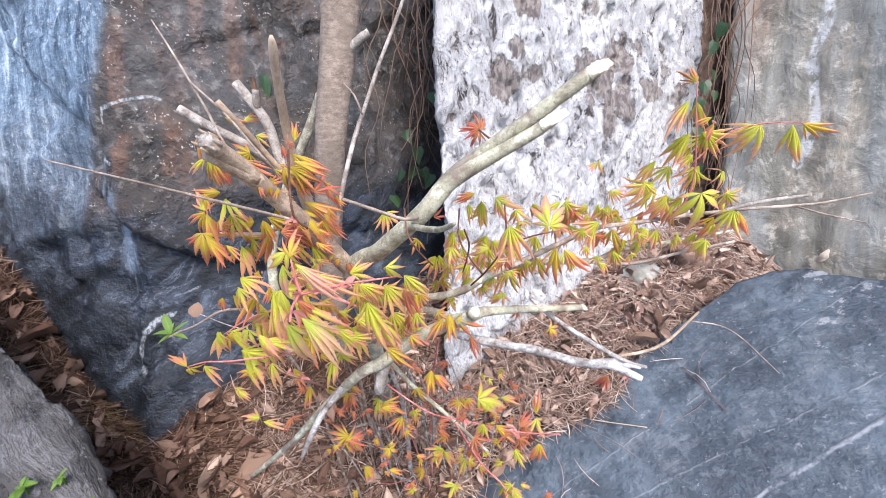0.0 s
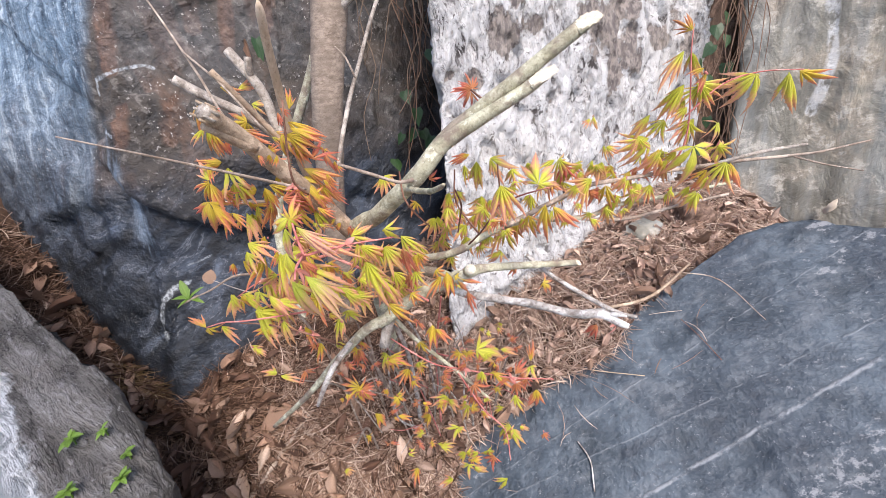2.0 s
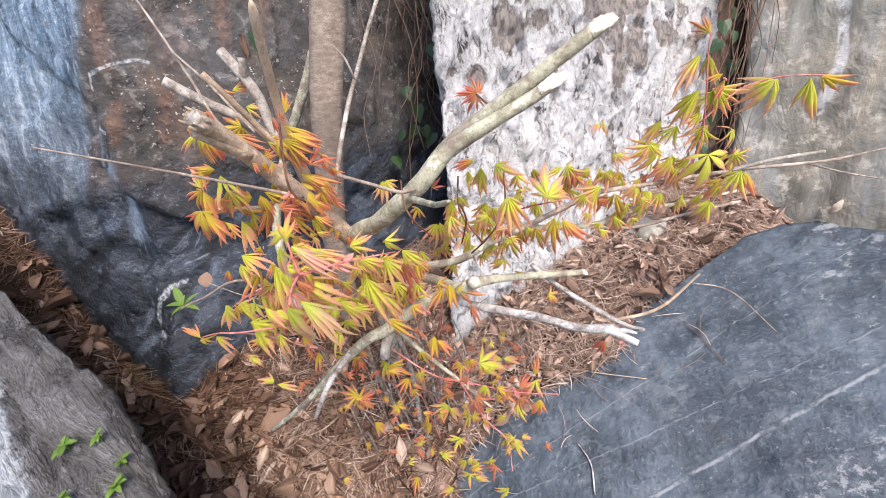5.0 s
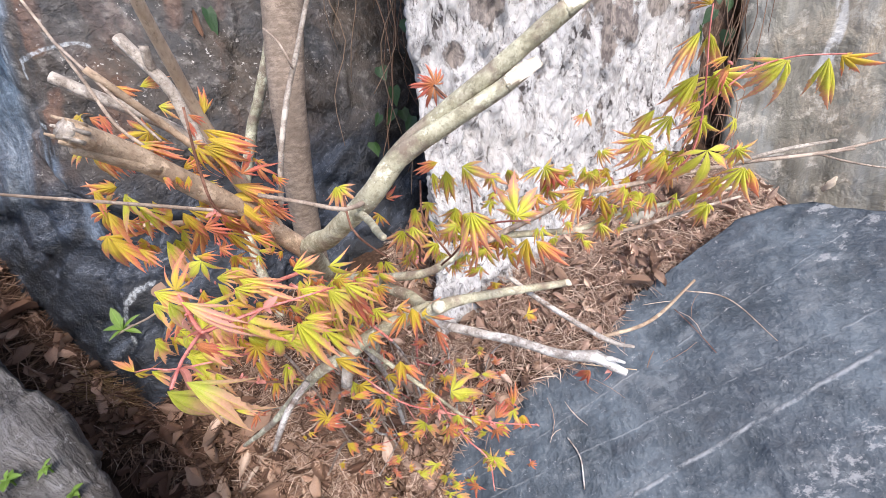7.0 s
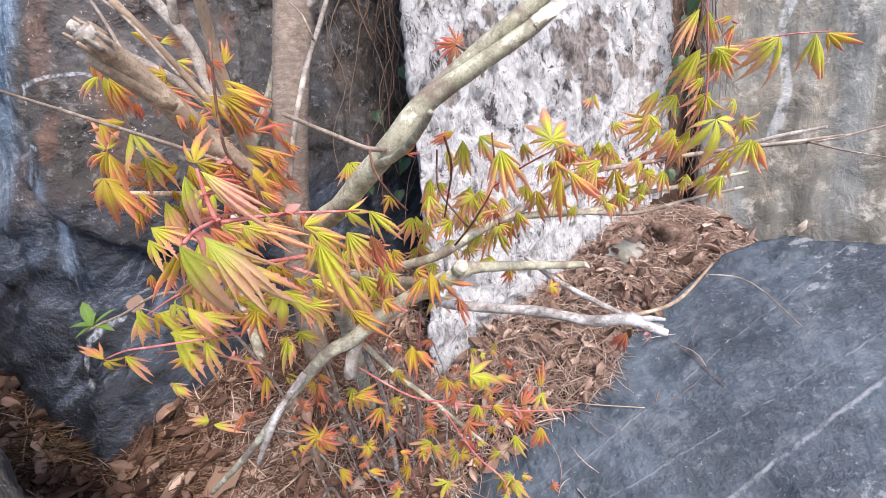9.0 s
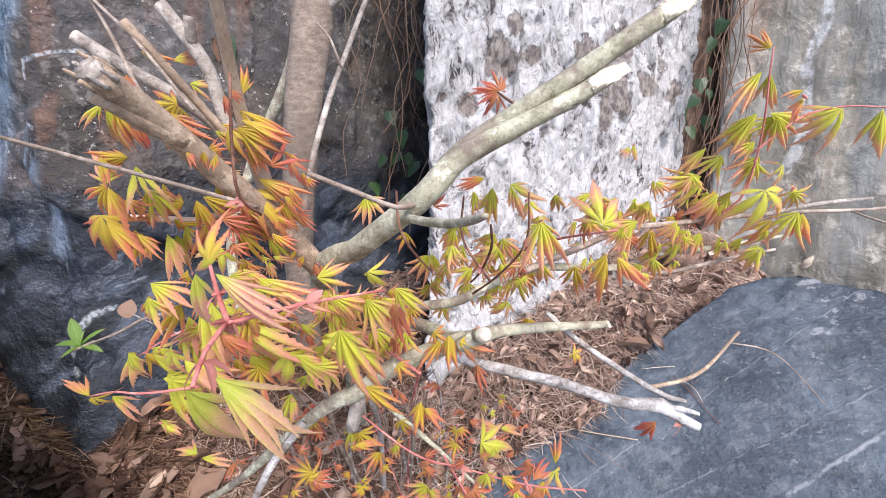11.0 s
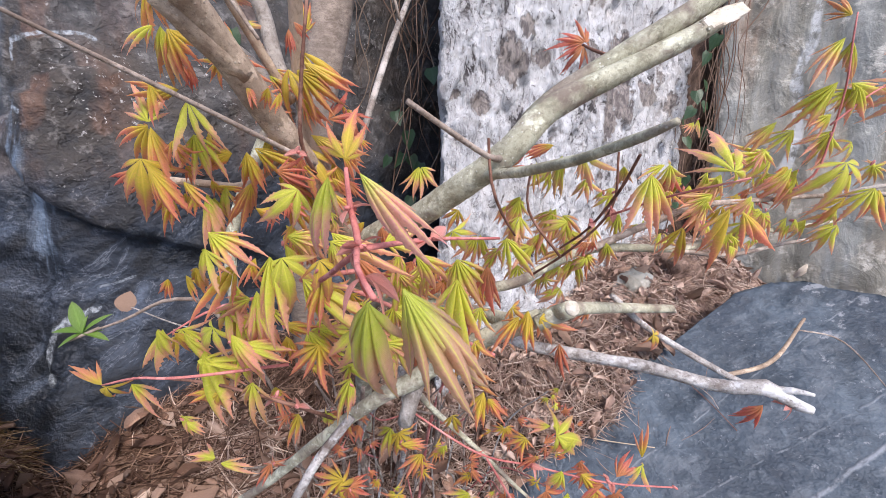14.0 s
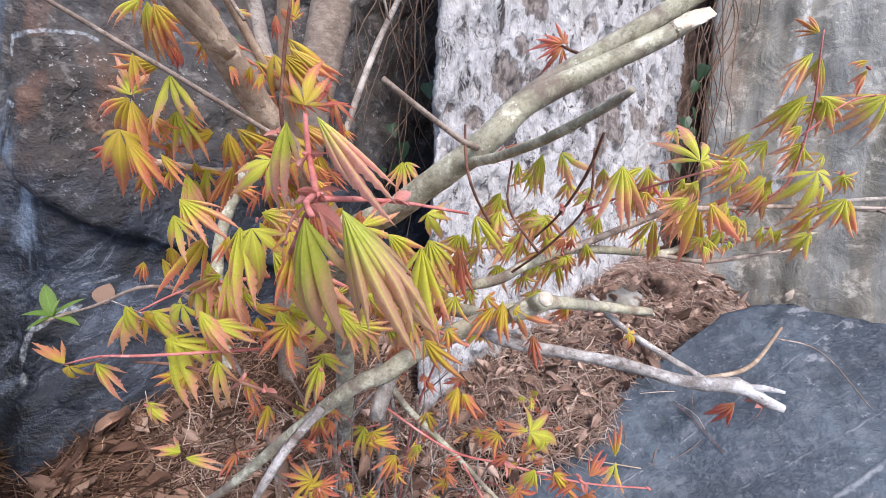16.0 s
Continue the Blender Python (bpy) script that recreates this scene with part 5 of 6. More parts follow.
add_leaves([
    (-0.194, 0.274, 0.416, 0.027, 155, 0), (-0.190, 0.272, 0.413, 0.026, 50, 0), (-0.000, 0.252, 0.504, 0.026, 105, 1),
    (0.003, 0.250, 0.500, 0.022, 40, 1), (-0.062, 0.286, 0.430, 0.037, 110, 0), (-0.056, 0.284, 0.427, 0.032, 65, 1),
    (-0.101, 0.277, 0.381, 0.031, 165, 1), (-0.104, 0.274, 0.377, 0.030, 40, 1), (-0.037, 0.275, 0.413, 0.028, 100, 1),
    (-0.124, 0.264, 0.473, 0.027, 120, 1), (-0.141, 0.274, 0.488, 0.026, 75, 1), (-0.056, 0.276, 0.360, 0.030, 95, 1),
    (-0.084, 0.265, 0.344, 0.032, 80, 1), (-0.036, 0.233, 0.274, 0.031, 90, 1), (-0.017, 0.264, 0.469, 0.026, 70, 1),
])
add_leaves([
    (0.007, 0.276, 0.358, 0.033, 140, 0), (0.009, 0.274, 0.354, 0.030, 80, 0), (-0.016, 0.264, 0.340, 0.027, 120, 1),
    (0.033, 0.270, 0.348, 0.033, 112, 0), (0.037, 0.269, 0.345, 0.030, 55, 1), (0.072, 0.287, 0.427, 0.022, 165, 0),
    (0.074, 0.287, 0.427, 0.023, 30, 0), (0.077, 0.244, 0.342, 0.031, 108, 0), (0.081, 0.242, 0.339, 0.031, 55, 0),
    (0.089, 0.264, 0.372, 0.031, 75, 0), (0.115, 0.267, 0.377, 0.035, 65, 1), (0.076, 0.215, 0.279, 0.030, 120, 0),
    (0.030, 0.230, 0.285, 0.027, 110, 0), (0.037, 0.228, 0.282, 0.027, 55, 0), (0.009, 0.220, 0.271, 0.025, 150, 0),
    (0.054, 0.234, 0.308, 0.030, 80, 0),
])
add_leaves([
    (0.047, 0.314, 0.711, 0.017, 178, 12), (0.047, 0.313, 0.712, 0.016, 222, 12), (0.048, 0.312, 0.712, 0.015, 285, 12),
    (0.047, 0.312, 0.710, 0.014, 120, 12), (0.018, 0.248, 0.571, 0.024, 85, 1), (0.025, 0.246, 0.567, 0.026, 40, 1),
    (0.013, 0.246, 0.568, 0.024, 140, 1), (0.036, 0.238, 0.555, 0.021, 95, 2), (0.142, 0.207, 0.539, 0.018, 95, 2),
    (0.097, 0.272, 0.402, 0.026, 60, 2), (0.103, 0.268, 0.396, 0.023, 110, 2), (0.108, 0.258, 0.546, 0.018, 20, 1),
    (0.007, 0.284, 0.645, 0.012, 330, 12),
])
add_leaves([
    (0.042, 0.226, 0.494, 0.031, 8, 0), (0.052, 0.224, 0.490, 0.022, 85, 0), (0.046, 0.217, 0.474, 0.023, 95, 0),
    (0.026, 0.232, 0.485, 0.018, 120, 1), (0.032, 0.224, 0.477, 0.015, 150, 2), (0.038, 0.215, 0.458, 0.022, 60, 2),
    (0.043, 0.223, 0.483, 0.015, 330, 2), (0.057, 0.214, 0.475, 0.026, 45, 1), (0.091, 0.213, 0.490, 0.019, 280, 1),
    (0.091, 0.211, 0.486, 0.021, 85, 0), (0.077, 0.210, 0.477, 0.018, 310, 2), (0.077, 0.206, 0.468, 0.020, 60, 2),
    (0.070, 0.209, 0.472, 0.015, 130, 2),
])
fill_leaves((-0.099, 0.257, 0.570), (0.063, 0.03, 0.044), 9, (0.022, 0.034), 80, 0.25, 1, 0.05)
fill_leaves((-0.135, 0.240, 0.528), (0.055, 0.03, 0.030), 4, (0.020, 0.030), 95, 0.35, 2, 0.05)
fill_leaves((-0.131, 0.290, 0.641), (0.043, 0.03, 0.028), 4, (0.016, 0.024), 60, 0.85, 3, 0.2)
fill_leaves((-0.116, 0.303, 0.679), (0.032, 0.03, 0.027), 2, (0.014, 0.022), 60, 0.90, 4, 0.2)
fill_leaves((0.055, 0.343, 0.588), (0.052, 0.03, 0.041), 12, (0.016, 0.028), 85, 0.10, 5, 0.05)
fill_leaves((0.080, 0.342, 0.547), (0.037, 0.03, 0.024), 4, (0.018, 0.027), 90, 0.20, 6, 0.05)
fill_leaves((0.229, 0.335, 0.641), (0.057, 0.03, 0.030), 9, (0.016, 0.028), 90, 0.10, 7, 0.05)
fill_leaves((0.180, 0.325, 0.609), (0.053, 0.03, 0.021), 11, (0.015, 0.026), 85, 0.12, 8, 0.05)
fill_leaves((-0.053, 0.289, 0.397), (0.081, 0.03, 0.047), 9, (0.014, 0.024), 85, 0.60, 9, 0.3)
fill_leaves((0.039, 0.254, 0.322), (0.076, 0.03, 0.055), 11, (0.014, 0.026), 85, 0.35, 10, 0.25)
fill_leaves((-0.049, 0.255, 0.272), (0.073, 0.03, 0.051), 6, (0.014, 0.024), 85, 0.70, 11, 0.3)
fill_leaves((-0.153, 0.254, 0.551), (0.037, 0.03, 0.030), 5, (0.019, 0.032), 95, 0.20, 12, 0.05)
fill_leaves((-0.128, 0.274, 0.601), (0.040, 0.03, 0.023), 3, (0.017, 0.028), 90, 0.50, 13, 0.15)
fill_leaves((-0.040, 0.257, 0.582), (0.030, 0.03, 0.020), 6, (0.016, 0.026), 80, 0.20, 14, 0.05)
fill_leaves((-0.048, 0.288, 0.509), (0.050, 0.03, 0.037), 6, (0.016, 0.028), 85, 0.40, 15, 0.1)
fill_leaves((-0.146, 0.260, 0.468), (0.048, 0.03, 0.024), 4, (0.014, 0.024), 90, 0.60, 17, 0.2)
fill_leaves((-0.006, 0.335, 0.540), (0.037, 0.03, 0.031), 5, (0.018, 0.028), 90, 0.15, 18, 0.05)
fill_leaves((0.014, 0.285, 0.408), (0.072, 0.03, 0.052), 12, (0.012, 0.022), 85, 0.60, 19, 0.3)
fill_leaves((-0.095, 0.272, 0.447), (0.055, 0.03, 0.037), 8, (0.012, 0.022), 90, 0.60, 20, 0.3)
fill_leaves((-0.084, 0.248, 0.601), (0.049, 0.03, 0.027), 6, (0.008, 0.014), 100, 0.90, 21, 0.2)
fill_leaves((-0.125, 0.295, 0.667), (0.041, 0.03, 0.041), 6, (0.010, 0.016), 60, 0.90, 22, 0.25)
fill_leaves((-0.073, 0.257, 0.551), (0.060, 0.03, 0.040), 8, (0.012, 0.020), 90, 0.70, 23, 0.1)
fill_leaves((0.233, 0.320, 0.692), (0.027, 0.03, 0.027), 3, (0.014, 0.024), 80, 0.20, 24, 0.05)
fill_leaves((0.131, 0.303, 0.614), (0.040, 0.03, 0.020), 8, (0.013, 0.022), 85, 0.15, 25, 0.05)
fill_leaves((-0.089, 0.227, 0.606), (0.045, 0.03, 0.029), 3, (0.018, 0.028), 70, 0.15, 26, 0.05)
fill_leaves((-0.147, 0.280, 0.664), (0.027, 0.03, 0.035), 3, (0.015, 0.022), 90, 0.60, 27, 0.15)

fill_leaves((-0.104, 0.292, 0.634), (0.034, 0.03, 0.022), 11, (0.011, 0.020), 40, 1.0, 28, 0.45)
fill_leaves((-0.150, 0.284, 0.628), (0.040, 0.03, 0.030), 9, (0.011, 0.020), 100, 0.95, 29, 0.3)
fill_leaves((-0.142, 0.290, 0.690), (0.040, 0.03, 0.026), 5, (0.010, 0.017), 80, 0.95, 30, 0.3)
fill_leaves((-0.095, 0.256, 0.590), (0.060, 0.03, 0.030), 9, (0.012, 0.022), 90, 0.8, 31, 0.3)
fill_leaves((-0.020, 0.285, 0.440), (0.110, 0.03, 0.060), 14, (0.010, 0.018), 80, 0.9, 32, 0.5)
fill_leaves((0.020, 0.265, 0.340), (0.100, 0.03, 0.070), 12, (0.010, 0.018), 80, 0.8, 33, 0.5)
fill_leaves((0.215, 0.330, 0.622), (0.065, 0.03, 0.020), 14, (0.014, 0.025), 90, 0.12, 34, 0.04)
fill_leaves((0.080, 0.325, 0.590), (0.060, 0.03, 0.036), 16, (0.013, 0.024), 90, 0.12, 35, 0.05)
fill_leaves((-0.060, 0.262, 0.568), (0.055, 0.03, 0.030), 8, (0.018, 0.028), 85, 0.1, 36, 0.03)

# ---- resting places on the ground and rocks ----
from mathutils.bvhtree import BVHTree


def tree_of(obs):
    vs, fs = [], []
    for ob in obs:
        n = len(vs)
        vs += [v.co.copy() for v in ob.data.vertices]
        fs += [tuple(n + k for k in p.vertices) for p in ob.data.polygons]
    return BVHTree.FromPolygons(vs, fs)


ROCKS = [dark_boulder, white_boulder, right_boulder, slab, left_boulder]
T_GROUND, T_ROCKS = tree_of([ground]), tree_of(ROCKS)
DOWN = Vector((0, 0, -1))


def drop(x, y):
    """Where a thing let fall at x, y comes to rest: the place, the normal, and whether that is the soil."""
    g = T_GROUND.ray_cast(Vector((x, y, 2.5)), DOWN)
    r = T_ROCKS.ray_cast(Vector((x, y, 2.5)), DOWN)
    if r[0] is not None and (g[0] is None or r[0].z > g[0].z + 0.002):
        return r[0], r[1], False
    return g[0], g[1], True


def onto(x, z, tree, y0=-0.5):
    """The place and normal where a level ray towards +y meets the rock."""
    h = tree.ray_cast(Vector((x, y0, z)), Vector((0, 1, 0)))
    return h[0], h[1]


T_DARK = tree_of([dark_boulder])

# needle litter
litter_rng = random.Random(11)


def needle_litter(name, count, area, label, on_rock=0.01, material=M_NEEDLE, way=None, long=1.0):
    verts, faces = [], []
    made = 0
    for _ in range(count * 6):
        if made >= count:
            break
        x, y = litter_rng.uniform(*area[0]), litter_rng.uniform(*area[1])
        p, n, soil = drop(x, y)
        if p is None or (not soil and litter_rng.random() > on_rock):
            continue
        if not soil and (n.z < 0.6 or p.z - ground_z(x, y) > 0.07):
            continue
        made += 1
        length, r = long * litter_rng.uniform(0.035, 0.095), litter_rng.uniform(0.0005, 0.0011)
        a = litter_rng.uniform(0, 2 * math.pi) if way is None else radians(litter_rng.gauss(way, 20))
        d = Vector((math.cos(a), math.sin(a), 0))
        d = (d - n * d.dot(n) + n * litter_rng.uniform(-0.12, 0.28)).normalized()
        s = d.cross(n).normalized()
        curl = litter_rng.uniform(-0.55, 0.55)
        lift = litter_rng.uniform(0.001, 0.028)
        rings = []
        for k in range(4):
            t = k / 3 - 0.5
            c = p + n * (lift + 0.01 * (0.25 - t * t)) + d * (length * t) + s * (curl * length * t * t)
            rr = r * (0.5 if k in (0, 3) else 1)
            b = len(verts)
            verts += [c + n * rr, c - n * rr * 0.5 + s * rr, c - n * rr * 0.5 - s * rr]
            rings.append(b)
        for b0, b1 in zip(rings, rings[1:]):
            for k in range(3):
                faces.append((b0 + k, b1 + k, b1 + (k + 1) % 3, b0 + (k + 1) % 3))
    me = bpy.data.meshes.new(name)
    me.from_pydata([tuple(v) for v in verts], [], faces)
    me.materials.append(material)
    return tagged(new(name, me), label, "litter", kind="stuff")


needle_litter("needle_litter", 10500, ((-0.12, 1.08), (0.32, 1.15)), "thick layer of pale dry pine needles on the ground")
needle_litter("needle_litter", 8000, ((-1.2, 0.0), (0.3, 0.8)), "thick layer of brown pine needles, shade put into their colour", 0.012, M_SHADENEEDLE)

needle_litter("needle_litter", 800, ((-1.15, -0.3), (0.3, 0.85)), "loose pale dry pine needles on the darker litter", 0.004)
needle_litter("needle_litter", 2600, ((-0.36, 0.06), (0.22, 0.46)), "thin layer of pale dry pine needles on the ground", 0.006)
needle_litter("needle_litter", 2600, ((-0.45, 0.06), (0.4, 0.64)), "thin layer of pale dry pine needles on the ground", 0.006)
needle_litter("needle_litter", 420, ((-0.86, -0.42), (0.5, 0.6)), "long brown needles and strands lying one way", 0.004, M_SHADENEEDLE, 5, 2.4)
needle_litter("straw_tuft", 150, ((-0.84, -0.7), (0.565, 0.61)), "flattened tuft of yellow brown grass straw", 0.01, M_STRAW, -12, 1.9)

# fallen leaves
def dry_leaf_mesh(seed, long, curl):
    rng = random.Random(seed)
    verts, faces = [], []
    bow, tear = rng.uniform(-0.5, 0.5), rng.uniform(0.1, 0.3)
    for s in range(8):
        t = s / 7
        w = 0.27 * long * math.sin(math.pi * min(1, t * 0.97 + 0.02)) ** (0.7 + 0.5 * t) + 0.004
        for e in (-1, -0.5, 0, 0.5, 1):
            jag = 1 + (tear if abs(e) == 1 else 0.08) * rng.uniform(-1, 0.6)
            roll = curl * (abs(e) ** 1.5 * 0.22) + 0.16 * curl * math.sin(3 * t + seed) * (1 + 0.6 * e * bow)
            verts.append((e * w * jag * (1 - 0.12 * abs(curl)) + bow * 0.25 * (t - 0.5) ** 2, t - 0.5, roll + 0.05 * rng.uniform(-1, 1)))
    for s in range(7):
        for e in range(4):
            q = s * 5 + e
            faces.append((q, q + 1, q + 6, q + 5))
    me = bpy.data.meshes.new("fallen_leaf")
    me.from_pydata(verts, [], faces)
    me.polygons.foreach_set("use_smooth", [True] * len(me.polygons))
    me.materials.append(M_DRYLEAF)
    return me


DRY = [dry_leaf_mesh(s, 0.8 + 0.12 * (s % 3), (-1.3, 0.9, 1.8, -0.8, 2.4)[s % 5]) for s in range(11)]
fall_rng = random.Random(23)


def leaf_places(count, area, size, meshes=DRY):
    made = 0
    while made < count:
        x, y = fall_rng.uniform(*area[0]), fall_rng.uniform(*area[1])
        p, n, soil = drop(x, y)
        if not soil:
            made += 0.2
            continue
        made += 1
        up = (n + Vector((fall_rng.uniform(-0.5, 0.5), fall_rng.uniform(-0.5, 0.5), 0.3))).normalized()
        q = up.to_track_quat("Z", "Y").to_matrix().to_4x4() @ pose(0, 0, 0, 0, 0, fall_rng.uniform(0, 360))
        yield fall_rng.choice(meshes), Matrix.Translation(p + n * fall_rng.uniform(0.012, 0.032)) @ q @ Matrix.Scale(fall_rng.uniform(*size), 4)


DRY_PALE = []


def fallen_leaves(count, area, size, meshes=DRY):
    for me, m in leaf_places(count, area, size, meshes):
        ob = new("fallen_leaf", me)
        ob.matrix_world = m
        tagged(ob, "curled dry brown leaf lying in the litter", "leaf", "fallen leaves")


def leaf_litter(count, area, size, material):
    """Smaller leaves and crumbs between them, joined."""
    verts, faces = [], []
    for me, m in leaf_places(count, area, size):
        b = len(verts)
        verts += [tuple(m @ v.co) for v in me.vertices]
        faces += [tuple(b + k for k in p.vertices) for p in me.polygons]
    me = bpy.data.meshes.new("leaf_litter")
    me.from_pydata(verts, [], faces)
    me.polygons.foreach_set("use_smooth", [True] * len(me.polygons))
    me.materials.append(material)
    tagged(new("leaf_litter", me), "crumbled small dry leaves between the needles", "litter", kind="stuff")


fallen_leaves(120, ((-0.75, 0.05), (0.3, 0.62)), (0.034, 0.066))
fallen_leaves(130, ((-1.05, -0.5), (0.38, 0.8)), (0.036, 0.068))
for me in DRY:
    pale_twin = me.copy()
    pale_twin.materials[0] = M_LEAFLITTER2
    DRY_PALE.append(pale_twin)
fallen_leaves(95, ((0.0, 0.98), (0.45, 1.05)), (0.032, 0.06), DRY_PALE)
fallen_leaves(46, ((-0.5, 0.05), (0.3, 0.56)), (0.04, 0.075), DRY_PALE)
fallen_leaves(30, ((-1.05, -0.3), (0.36, 0.75)), (0.035, 0.062), DRY_PALE)
for lx, ly, size, turn in ((-0.362, 0.415, 0.075, 80), (-0.385, 0.447, 0.055, 20), (-0.534, 0.45, 0.06, 60), (-0.27, 0.475, 0.055, 140), (-0.41, 0.52, 0.08, 115), (-0.3, 0.4, 0.05, 10)):
    p, n, _ = drop(lx, ly)
    ob = tagged(new("fallen_leaf", DRY_PALE[2 * int(size * 100) % 5]), "broad pale tan leaf lying flat on the litter", "leaf", "fallen leaves")
    ob.matrix_world = Matrix.Translation(p + n * 0.032) @ (n + Vector((0.1, -0.2, 0.3))).normalized().to_track_quat("Z", "Y").to_matrix().to_4x4() @ pose(0, 0, 0, 0, 0, turn) @ Matrix.Diagonal((1.35 * size, size, 0.5 * size, 1))
leaf_litter(420, ((-0.9, 0.1), (0.3, 0.68)), (0.014, 0.036), M_DARKLITTER)
leaf_litter(900, ((-0.1, 1.0), (0.4, 1.05)), (0.014, 0.044), M_LEAFLITTER)

# small grey stone against the white boulder
bm = rock_mesh([(x * 0.05 + 0.005 * (z > 0), y * 0.035, z * 0.028 + 0.01 * x) for x in (-1, 1) for y in (-1, 1) for z in (-1, 1)], 0.012, 3)
roughen(bm, [((25, 25, 25), 0.008, "plain"), ((80, 80, 80), 0.002, "plain")])
stone = tagged(finish("stone", bm, M_BEIGE), "small pale grey stone bedded in needles", "stone")
sp, sn, _ = drop(0.57, 0.93)
stone.matrix_world = pose(0.57, 0.93, sp.z + 0.014, 0, 0, 25)


# ---- small plants and dead stalks ----
def blade(name, long, wide, bend, material, seed=0):
    """A simple pointed leaf along +y."""
    rng = random.Random(seed)
    verts, faces, uvs = [], [], []
    for s in range(9):
        t = s / 8
        w = wide * math.sin(math.pi * min(1, 0.06 + t * 0.94)) ** 0.8 * (1 if t < 0.99 else 0.1)
        for e in (-1, 0, 1):
            verts.append((e * w, long * t, -bend * long * t * t + 0.3 * w * abs(e) + 0.02 * wide * rng.uniform(-1, 1)))
            uvs.append((0.5 + 0.5 * e, t * 0.5))
    for s in range(8):
        for e in (0, 1):
            q = s * 3 + e
            faces.append((q, q + 1, q + 4, q + 3))
    me = bpy.data.meshes.new(name)
    me.from_pydata(verts, [], faces)
    layer = me.uv_layers.new(name="UVMap")
    for lp in me.loops:
        layer.data[lp.index].uv = uvs[lp.vertex_index]
    me.polygons.foreach_set("use_smooth", [True] * len(me.polygons))
    me.materials.append(material)
    return me


weed_rng = random.Random(5)
WEED_LEAVES = [blade("leaf", 1.0, 0.28, 0.25 + 0.2 * k, M_GREENLEAF, k) for k in range(3)]


def weed(x, y, count, size):
    p, n, _ = drop(x, y)
    root = tagged(new("weed"), "small fresh green weed rooted in a crack of the rock", "plant", "weeds on the rock")
    root.matrix_world = Matrix.Translation(p)
    part("stem", tube(bmesh.new(), [(0, 0, -0.004, 0.0012), (0.002, 0, 0.006, 0.001), (0.001, 0.002, 0.016, 0.0007)], 6), M_GREENLEAF, root)
    for k in range(count):
        ob = new("leaf", weed_rng.choice(WEED_LEAVES))
        ob.parent = root
        ob.matrix_local = pose(0, 0, 0.005 + 0.01 * k / count, weed_rng.uniform(10, 60), 0, 360 * k / count + weed_rng.uniform(-25, 25)) @ Matrix.Scale(0.8 * size * weed_rng.uniform(0.6, 1.1), 4)


for wx, wy, wc, ws in ((-0.482, 0.251, 11, 0.018), (-0.456, 0.267, 8, 0.013), (-0.416, 0.244, 9, 0.014), (-0.404, 0.216, 10, 0.018), (-0.446, 0.194, 11, 0.017), (-0.06, 0.47, 6, 0.01)):
    weed(wx, wy, wc, ws)

# pink bud scales left where the shoots part
M_BRACT = leaf_skin("pink_bud_scale", (0.72, 0.3, 0.25), (0.8, 0.36, 0.32), (0.85, 0.45, 0.4), 0.35)
BRACTS = [blade("bud_scale", 1.0, 0.3, 0.3 + 0.5 * k, M_BRACT, 20 + k) for k in range(3)]
bract_rng = random.Random(41)
for bx, by, bz, bn in ((-0.064, 0.164, 0.648, 6), (-0.066, 0.166, 0.658, 4), (-0.06, 0.142, 0.6515, 3), (-0.111, 0.229, 0.519, 3), (0.067, 0.274, 0.625, 2), (0.157, 0.2065, 0.5385, 3),
                       (0.03, 0.225, 0.469, 4), (0.073, 0.21, 0.473, 4), (-0.108, 0.272, 0.65, 3), (-0.044, 0.182, 0.643, 3), (-0.12, 0.23, 0.525, 3), (0.031, 0.226, 0.634, 2)):
    for k in range(bn):
        ob = new("bud_scale", bract_rng.choice(BRACTS))
        ob.parent = maple
        ob.matrix_local = Matrix.Translation((bx, by, bz)) @ pose(0, 0, 0, bract_rng.uniform(-60, 60), bract_rng.uniform(-60, 60), 360 * k / bn + bract_rng.uniform(-30, 30)) @ Matrix.Scale(bract_rng.uniform(0.0045, 0.0075), 4)

# the seedling with glossy leaves beside the maple
seedling = tagged(new("seedling"), "thin grey seedling with a few glossy green leaves", "plant")
sz = drop(-0.2, 0.47)[0].z
part("stem", tube(bmesh.new(), [(-0.2, 0.47, sz - 0.01, 0.002), (-0.19, 0.4, 0.3, 0.0018), (-0.205, 0.345, 0.49, 0.0016), (-0.232, 0.335, 0.519, 0.0015), (-0.265, 0.322, 0.508, 0.0011), (-0.292, 0.315, 0.5, 0.0005)], 8), M_TWIG, seedling)
part("stem", tube(bmesh.new(), [(-0.28, 0.318, 0.504, 0.0012), (-0.294, 0.312, 0.499, 0.0012), (-0.3, 0.309, 0.497, 0.0004)], 6), M_TWIG, seedling)
GLOSSY = [blade("leaf", 1.0, 0.17, 0.15 + 0.2 * k, M_GREENLEAF, 9 + k) for k in range(2)]
for k, (la, lb, ls) in enumerate(((40, 50, 0.026), (85, 15, 0.022), (-60, 35, 0.022), (-95, 0, 0.018), (130, -15, 0.016), (-10, 70, 0.012), (-30, -20, 0.014))):
    ob = new("leaf", GLOSSY[k % 2])
    ob.parent = seedling
    ob.matrix_local = pose(-0.29, 0.315, 0.502, lb, 0, la) @ Matrix.Scale(ls, 4)
ob = tagged(new("dry_leaf", blade("dry_leaf", 1.0, 0.46, 0.25, M_TANLEAF, 4)), "round dry brown leaf")
ob.parent = seedling
ob.matrix_local = pose(-0.358, 0.436, 0.436, 65, 10, 8) @ Matrix.Scale(0.022, 4)
